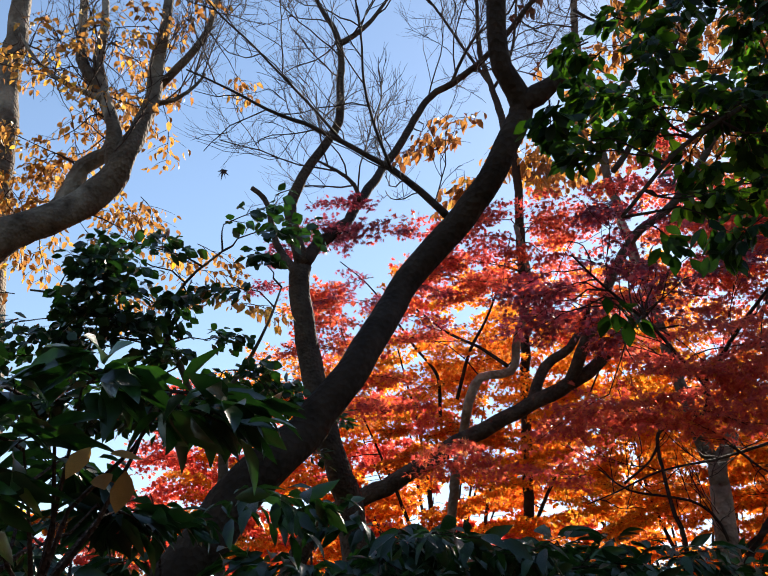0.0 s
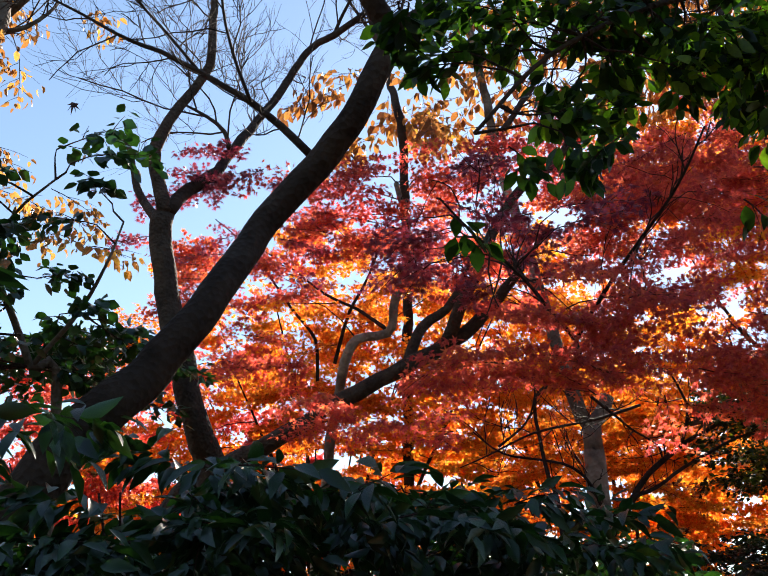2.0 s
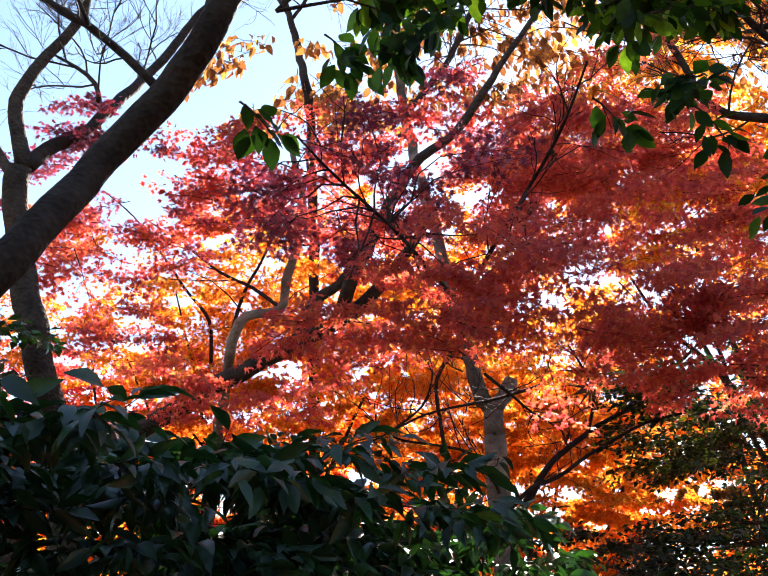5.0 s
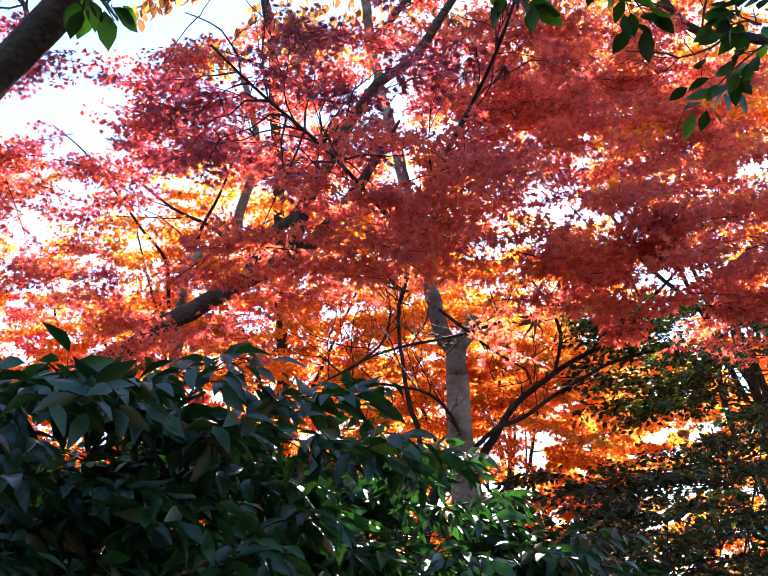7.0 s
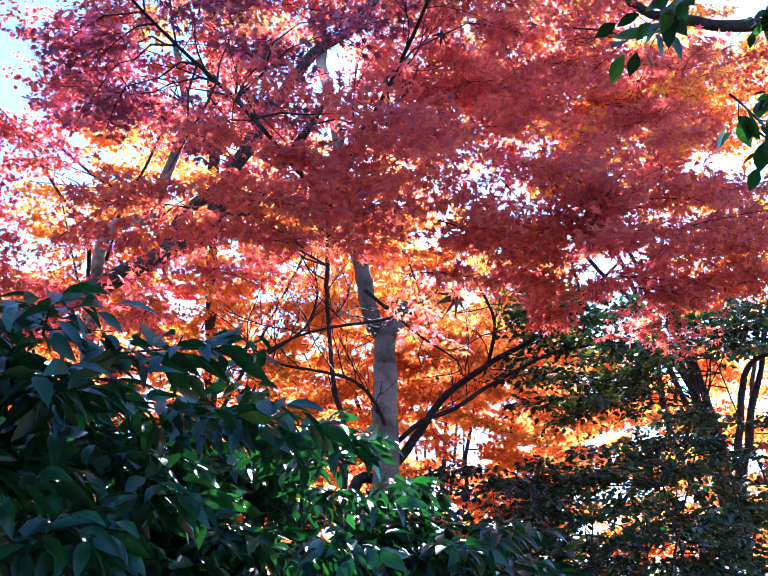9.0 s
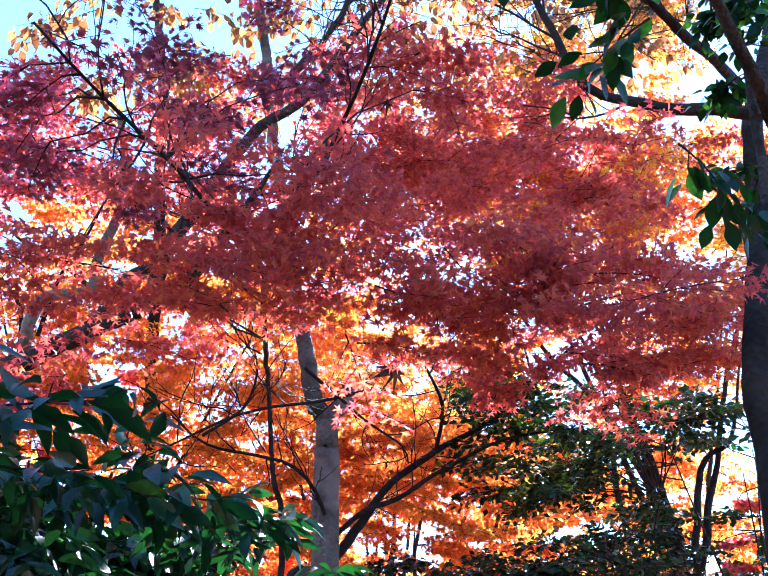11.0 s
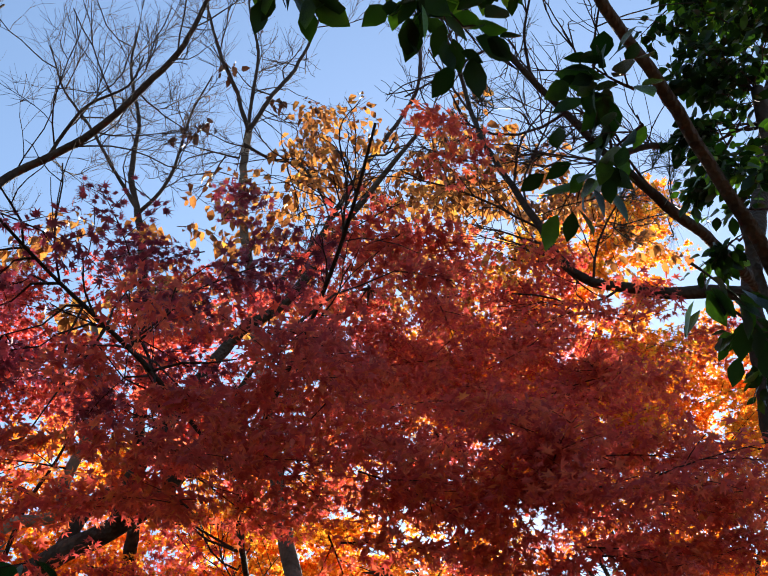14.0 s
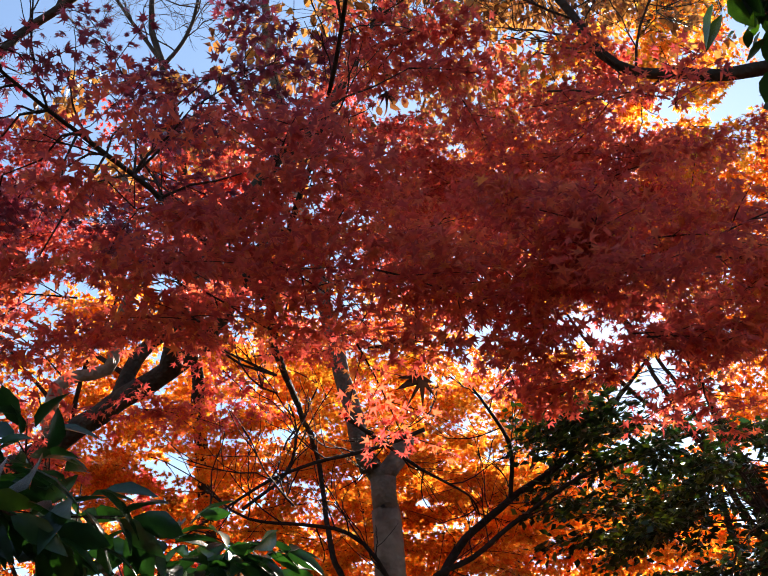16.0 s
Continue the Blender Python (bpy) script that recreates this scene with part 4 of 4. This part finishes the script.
bare = thing("bare_tree", "leafless small tree with fine upright twigs", "tree")
A, B, C = [(1.37, 8.39, 6.54), (1.23, 8.39, 7.62), (1.17, 8.39, 7.97), (1.04, 8.39, 8.47), (1.03, 8.39, 9.17), (0.86, 8.39, 10), (0.85, 8.39, 10.79)], [(1.17, 8.39, 7.97), (1.36, 8.39, 8.33), (1.45, 8.39, 8.81), (1.52, 8.39, 9.44), (1.69, 8.39, 10.13)], [(1.17, 8.39, 7.97), (0.88, 8.39, 8.5), (0.57, 8.39, 9.07), (0.27, 8.39, 9.53), (0.02, 8.39, 10.21)]
limb(bare, "trunk", [(A[0][0] + 0.4, 12.2, -0.1), (A[0][0] + 0.2, 10.4, 3.5)] + A, [0.1, 0.06, 0.045, 0.038, 0.033, 0.028, 0.02, 0.014, 0.008], BARK_DARK, 1, 10)
limb(bare, "limb", B, [0.02, 0.014, 0.007], BARK_DARK, 2, 8)
limb(bare, "limb", C, [0.019, 0.013, 0.007], BARK_DARK, 3, 8)
bare_twigs(bare, 15, offshoots([A[3:], B, C], 0.5, 0.85, 0.007, 7, 0.7), BARK_TWIG, 2, 0.4, 0.4)

# ---- right-hand tree with curving bough ----
right = thing("curved_bough_tree", "dark tree with a long curving bough and tangled twigs", "tree")
T, A, B, C = [(4.36, 5.75, 2.8), (4.65, 5.75, 3.95), (4.91, 5.75, 4.9), (5.02, 5.75, 5.43), (5.67, 5.85, 6.86), (6.7, 5.95, 9.22)], [(4.87, 5.55, 5.16), (4.6, 5.61, 5.19), (4.27, 5.67, 5.21), (3.93, 5.73, 5.26), (3.75, 5.69, 5.36), (3.63, 5.66, 5.58), (3.49, 5.61, 5.84), (3.38, 5.62, 6.17), (3.34, 5.68, 6.58), (3.26, 5.61, 6.99), (3.1, 5.47, 7.36), (2.98, 5.32, 7.71)], [(4.74, 5.4, 5.07), (4.01, 4.89, 4.95), (3.66, 4.7, 4.97), (3.42, 4.62, 5.13), (3.16, 4.52, 5.33), (2.94, 4.43, 5.5), (2.73, 4.34, 5.67)], [(3.52, 4.65, 5.06), (3.76, 4.63, 5.17), (4.02, 4.66, 5.21), (4.28, 4.73, 5.19)]
limb(right, "trunk", [(5.15, 6.3, -0.1), (5.0, 6.15, 2.4), (4.86, 5.9, 3.95)] + T[2:], [0.11, 0.085, 0.07, 0.064, 0.065, 0.055, 0.045], BARK_DARK, 1, 12)
limb(right, "limb", A, [0.048, 0.04, 0.034, 0.029, 0.026, 0.023, 0.02, 0.018, 0.016, 0.013, 0.01, 0.007], BARK_DARK, 2, 10)
limb(right, "limb", B, [0.034, 0.027, 0.022, 0.019, 0.016, 0.013, 0.009], BARK_DARK, 3, 10)
limb(right, "limb", C, [0.018, 0.014, 0.008], BARK_DARK, 4, 8)
bare_twigs(right, 17, offshoots([A[2:], B[1:], C], 0.3, 0.7, 0.008, 9), BARK_TWIG, 2)
def needle_tufts(parent, starts, seed, length=0.13):
    """Short fans of pine needles at the ends of twigs."""
    rng = np.random.default_rng(seed)
    for p in starts:
        g = Geo()
        for j in range(5):
            tip = np.array(p) + rng.normal(0, 0.16, 3)
            w = np.array(tip - p) + np.array((0, 0, 0.12))
            g.line([p, (np.array(p) + tip) / 2 + rng.normal(0, 0.02, 3), tip], 0.005, 0.003)
            for i in range(26):
                d = w / (np.linalg.norm(w) + 1e-9) * 0.6 + rng.normal(0, 0.6, 3)
                d /= np.linalg.norm(d)
                b = np.array(p) + (tip - np.array(p)) * rng.uniform(0.3, 1)
                g.line([b, b + d * length * rng.uniform(0.7, 1.2)], 0.0016, 0.0007)
        part("needle_tuft", g.mesh("needle_tuft", SMALLGREEN), parent, "tuft of dull green needles")


needle_tufts(right, [(3.47, 5.62, 6.6), (3.78, 5.61, 6.21), (3.6, 5.43, 6.78), (4.01, 5.6, 5.84), (4.14, 5.39, 5.73), (3.79, 5.22, 6.03), (4.14, 5.17, 5.67), (4.14, 5.69, 5.7), (4.27, 5.27, 5.51)], 19)
S = Sprays(37, [A, B])
S.crown([((3.5, 6.6, 7.0), (0.7, 0.5, 0.7), 6), ((4.4, 6.4, 6.6), (0.7, 0.5, 0.7), 7)], 0.5, 0.095, pairs=3, side_twigs=4, droop=0.35, tilt=0.9, hang=0.8, fill=0.5)
part("twig_tangle", S.geo.mesh("twig_tangle", BARK_TWIG), right, "", "stuff")
part("crown", cloud("crown", BROAD, *[np.concatenate(q) for q in (S.pos, S.head, S.norm, S.size)], BROWNLEAF), right, "dry brown leaves", "stuff")
S = Sprays(35, [A, B])
S.crown([((4.7, 7.0, 6.4), (0.5, 0.5, 0.6), 14), ((4.9, 7.2, 5.2), (1.0, 0.6, 0.6), 34)], 0.6, 0.07, pairs=8, side_twigs=7, tilt=0.6)
S.finish(right, MAPLE5, ORANGE, BARK_TWIG)

# ---- withered leaves caught in the branches ----
def withered_leaf(p, size, heading, seed):
    """A dry lobed leaf, crumpled and rolled along its midrib, hanging from its stalk."""
    rng = np.random.default_rng(seed)
    v, f = maple_shape(7)
    v = v + rng.normal(0, 0.03, v.shape)
    v[:, 2] -= 1.1 * v[:, 0] ** 2 + 0.5 * v[:, 1] ** 2 * np.sign(rng.normal(0, 1, len(v)) + 0.8)
    k = len(v)
    v = np.vstack([v, [(-0.012, -0.3, 0.06), (0.012, -0.3, 0.06), (0, 0.14, 0.02)]])
    f = np.vstack([f, [(k, k + 1, k + 2)]])
    v, f = v.tolist(), f.tolist()
    me = bpy.data.meshes.new("withered_leaf")
    me.from_pydata(v, [], f)
    me.materials.append(DEADLEAF)
    me.shade_smooth()
    ob = new("withered_leaf", me)
    m = Matrix(frames_of(np.array([heading], float), np.array([(0.2, -1.0, 0.3)]))[0].tolist()).to_4x4()
    m.translation = Vector(p)
    ob.matrix_world = m @ Matrix.Diagonal((size, size, size, 1))
    return tagged(ob, "dry curled dark brown leaf caught in the branches", "leaf", "withered leaves")


withered_leaf((2.40, 4.92, 3.08), 0.15, (-0.5, 0.1, -0.8), 1)
withered_leaf((2.46, 5.16, 4.53), 0.11, (-0.5, 0.2, -0.4), 2)
withered_leaf((2.32, 5.4, 4.2), 0.09, (0.2, 0.2, -0.8), 3)
withered_leaf((-1.0, 5.1, 4.98), 0.09, (-0.3, 0.1, -0.8), 4)

# ---- camellia overhead ----
camellia = thing("camellia_tree", "evergreen camellia with glossy dark hanging leaves", "tree")
T = [(3.41, 4.32, 1.2), (3.48, 4.3, 2.2), (3.53, 4.3, 3.01), (3.7, 4.3, 3.52), (3.85, 4.3, 3.96), (3.99, 4.3, 4.37), (4.11, 4.25, 5.2)]
limb(camellia, "trunk", [(T[0][0] + 0.1, T[0][1], -0.1)] + T, [0.07, 0.062, 0.056, 0.052, 0.05, 0.045, 0.04, 0.03], BARK_DARK, 1, 14, 0.02)
A = [T[4], (3.1, 3.7, 4.3), (2.2, 3.0, 4.2), (1.6, 2.9, 4.05), (1.1, 2.85, 3.75), (0.82, 2.88, 3.45)]
B = [T[3], (3.68, 4.2, 4.3), (3.38, 4.0, 4.75)]
limb(camellia, "limb", A, [0.03, 0.022, 0.016, 0.011, 0.006], BARK_BROWN, 2, 8)
limb(camellia, "limb", B, [0.022, 0.017, 0.014, 0.01], BARK_BROWN, 3, 8)
S = Sprays(41, [A, B, T[2:]])
S.crown([((0.81, 2.85, 3.74), (0.11, 0.1, 0.08), 2), ((1.13, 2.9, 3.85), (0.25, 0.14, 0.15), 11), ((1.54, 2.9, 3.87), (0.28, 0.14, 0.17), 14), ((1.95, 2.95, 3.9), (0.29, 0.14, 0.19), 18), ((2.31, 3.0, 3.91), (0.21, 0.14, 0.21), 14), ((1.29, 2.85, 3.42), (0.31, 0.1, 0.03), 2), ((3.71, 3.95, 4.7), (0.15, 0.2, 0.64), 33), ((1.05, 2.85, 3.54), (0.09, 0.1, 0.06), 2), ((1.41, 2.85, 3.58), (0.18, 0.1, 0.04), 2), ((1.85, 2.9, 3.61), (0.19, 0.1, 0.05), 2), ((2.1, 2.95, 3.36), (0.07, 0.06, 0.05), 2), ((1.17, 2.85, 4.12), (0.54, 0.2, 0.22), 22), ((1.96, 3.0, 4.39), (0.6, 0.25, 0.3), 40), ((0.59, 2.75, 3.78), (0.11, 0.08, 0.04), 2), ((2.52, 3.1, 3.23), (0.14, 0.12, 0.03), 2), ((2.34, 2.95, 3.67), (0.15, 0.12, 0.05), 2), ((3.39, 3.9, 5.08), (0.18, 0.2, 0.21), 7), ((4.05, 4.2, 5.57), (0.29, 0.25, 0.52), 45), ((3.89, 4.25, 4.74), (0.11, 0.2, 0.31), 11), ((4.31, 4.2, 6.37), (0.48, 0.25, 0.5), 52), ((3.72, 4.25, 3.97), (0.06, 0.12, 0.34), 4)], 0.17, 0.074, gate=-0.3, pairs=3, side_twigs=4, droop=0.15, tilt=0.9, hang=0.3, flat=0.6, reach=0.3, fill=0.85)
for p in [(0.73, 2.89, 3.16), (0.96, 3.0, 3.48), (1.69, 2.9, 3.25), (2.0, 2.92, 3.26), (2.66, 3.3, 3.05), (2.76, 3.35, 2.98)]:
    S.spray(np.array(p), (0.7, 0.1, -0.35), 0.12, 0.075, pairs=2, side_twigs=2, droop=0.5, hang=0.15, flat=1.0, tilt=0.4, fill=0.7)
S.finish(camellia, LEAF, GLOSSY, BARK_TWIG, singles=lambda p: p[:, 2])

# ---- hedge ----
def hedge_mass(name, label, blobs, seed, size, shape, material, stems, length=0.4, singles=None, rest=None, **kw):
    h = thing(name, label, "hedge")
    rng = np.random.default_rng(seed)
    lines = []
    for x, y, top in stems:
        pts = [(x, y, -0.1), (x + rng.normal(0, 0.08), y + rng.normal(0, 0.08), top * 0.5), (x + rng.normal(0, 0.2), y + rng.normal(0, 0.15), top)]
        lines.append(pts)
        limb(h, "stem", pts, [0.018, 0.011, 0.004], BARK_TWIG, int(abs(x) * 10), 6, 0.0)
    s = Sprays(seed, lines)
    s.crown(blobs, length, size, **kw)
    s.finish(h, shape, material, BARK_TWIG, singles, 280, rest)
    return h


HEDGE_LINE = [(-1.5, 2.35, 2.5), (-0.75, 2.65, 2.48), (-0.15, 3.0, 2.48), (0.4, 3.35, 2.47), (0.9, 3.7, 2.45), (1.35, 4.1, 2.42), (1.8, 4.55, 2.36), (2.3, 4.95, 2.18), (2.9, 5.2, 2.0)]
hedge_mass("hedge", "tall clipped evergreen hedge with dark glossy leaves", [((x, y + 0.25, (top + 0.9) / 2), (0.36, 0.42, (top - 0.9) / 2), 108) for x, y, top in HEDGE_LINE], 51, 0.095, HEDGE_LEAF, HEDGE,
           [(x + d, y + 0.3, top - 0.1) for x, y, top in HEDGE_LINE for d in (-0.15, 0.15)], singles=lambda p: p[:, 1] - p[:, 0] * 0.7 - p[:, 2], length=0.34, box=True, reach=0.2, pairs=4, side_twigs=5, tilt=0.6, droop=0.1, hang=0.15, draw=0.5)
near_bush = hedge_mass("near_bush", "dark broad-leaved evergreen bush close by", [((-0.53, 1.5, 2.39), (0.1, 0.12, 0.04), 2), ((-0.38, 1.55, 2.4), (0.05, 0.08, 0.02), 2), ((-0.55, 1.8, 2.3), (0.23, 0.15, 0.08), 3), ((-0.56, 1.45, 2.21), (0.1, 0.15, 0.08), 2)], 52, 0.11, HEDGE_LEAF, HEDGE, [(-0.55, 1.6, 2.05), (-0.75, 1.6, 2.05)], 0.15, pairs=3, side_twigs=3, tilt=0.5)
rng = np.random.default_rng(8)
DRIED = cloud("dry_leaf", LEAF, np.zeros((1, 3)), [(0, 1, 0)], [(0, 0, 1)], [1.0], GOLDLEAF)
for p in [(-0.43, 1.36, 2.25), (-0.4, 1.36, 2.24), (-0.38, 1.38, 2.22), (-0.41, 1.36, 2.21)]:
    m = Matrix(frames_of(rng.normal(0, 0.5, (1, 3)) + np.array((0.2, 0, -0.6)), rng.normal(0, 0.5, (1, 3)) + np.array((0, -0.6, 0.5)))[0].tolist()).to_4x4()
    m.translation = Vector(p)
    part("dry_leaf", DRIED, near_bush, "curled golden brown dry leaf").matrix_basis = m @ Matrix.Scale(float(rng.uniform(0.05, 0.07)), 4)
hedge_mass("small_leaved_shrub", "small-leaved green shrub with light shining through", [((3.36, 6.4, 2.63), (0.48, 0.4, 0.17), 16), ((4.26, 6.6, 2.72), (0.35, 0.4, 0.29), 16), ((3.56, 6.2, 2.18), (0.63, 0.4, 0.3), 33), ((2.77, 5.9, 2.29), (0.27, 0.3, 0.2), 10)], 53, 0.05, TINY, SMALLGREEN,
           [(3.2, 6.1, 2.0), (3.6, 6.2, 2.2), (4.1, 6.4, 2.7), (4.6, 6.5, 2.8), (5.1, 6.7, 3.0), (5.6, 6.9, 3.0)], 0.45, pairs=7, side_twigs=7, tilt=0.8, draw=0.4)
hedge_mass("evergreen_thicket", "dark evergreen thicket behind the shrubs", [((6.6, 8.2, 3.3), (1.2, 0.7, 0.9), 44), ((5.2, 8.8, 2.2), (1.4, 0.7, 0.9), 90), ((2.4, 9.0, 1.2), (2.4, 0.6, 0.6), 90), ((0.3, 6.6, 1.7), (1.8, 0.4, 0.7), 60), ((-1.6, 8.4, 2.0), (2.2, 0.6, 0.8), 100), ((-1.39, 5.6, 3.65), (0.49, 0.3, 0.35), 12), ((-0.87, 6.0, 3.82), (0.29, 0.3, 0.37), 4), ((5.81, 8.8, 4.52), (0.84, 0.4, 0.44), 26)], 54, 0.085, TINY, HEDGE,
           [(-2.4, 8.4, 2.2), (-1.0, 8.4, 2.2), (0.8, 9.0, 1.4), (2.4, 9.0, 1.4), (4.2, 8.8, 2.4), (5.2, 8.8, 3.0), (6.2, 8.2, 4.2), (6.8, 8.4, 4.2)], 0.5, pairs=5, side_twigs=6, tilt=0.8, draw=0.4, gate=-0.25)


hedge_mass("tall_shrub", "tall evergreen shrub with small leaves and sunlit yellow green tips", [((3.97, 7.2, 3.3), (0.31, 0.3, 0.12), 8), ((4.88, 7.3, 3.51), (0.26, 0.3, 0.23), 9), ((4.41, 6.8, 3.59), (0.4, 0.3, 0.12), 8), ((4.2, 6.9, 3.7), (0.54, 0.3, 0.25), 21), ((4.44, 7.4, 3.53), (0.72, 0.3, 0.26), 27)], 55, 0.06, TINY, SMALLGREEN,
           [(5.2, 7.3, 3.7), (4.4, 7.2, 3.2), (5.7, 7.4, 3.6)], 0.45, pairs=6, side_twigs=6, tilt=0.8, gate=-0.15)

# ---- unseen trees added around the camera to cut the sky light ----
def blocker_tree(x, y, height, spread, seed):
    t = thing("sky_blocking_tree", "unseen evergreen tree added to block sky light", "tree", "trees behind the path")
    lines = skeleton_limbs(seed, (x, y, 0), height, spread, 8)
    limb(t, "trunk", [(x, y, -0.1), (x + 0.06, y, height * 0.25), (x, y + 0.05, height * 0.6), (x, y, height * 0.9)], [0.24, 0.2, 0.14, 0.05], BARK_DARK, seed, 12)
    for i, l in enumerate(lines):
        limb(t, "limb", l, [0.08, 0.05, 0.03, 0.01], BARK_DARK, i, 6)
    s = Sprays(seed, lines)
    s.crown([((x, y, height * 0.45), (spread, spread * 0.7, height * 0.35), 60), ((x, y, height * 0.85), (spread * 0.8, spread * 0.6, height * 0.2), 30)], 1.3, 0.3, pairs=3, side_twigs=6, tilt=0.8, draw=0.3)
    s.finish(t, SMALL, HEDGE, BARK_TWIG)


for i, (x, y, h, r) in enumerate([(-5.5, -4.5, 7.4, 2.6), (-1.5, -5.0, 7.8, 2.8), (2.5, -4.8, 7.4, 2.8), (6.5, -4.0, 7.2, 2.6), (-8.0, 0.0, 6.4, 2.5), (9.0, 0.0, 5.4, 2.3)]):
    blocker_tree(x, y, h, r, 70 + i)
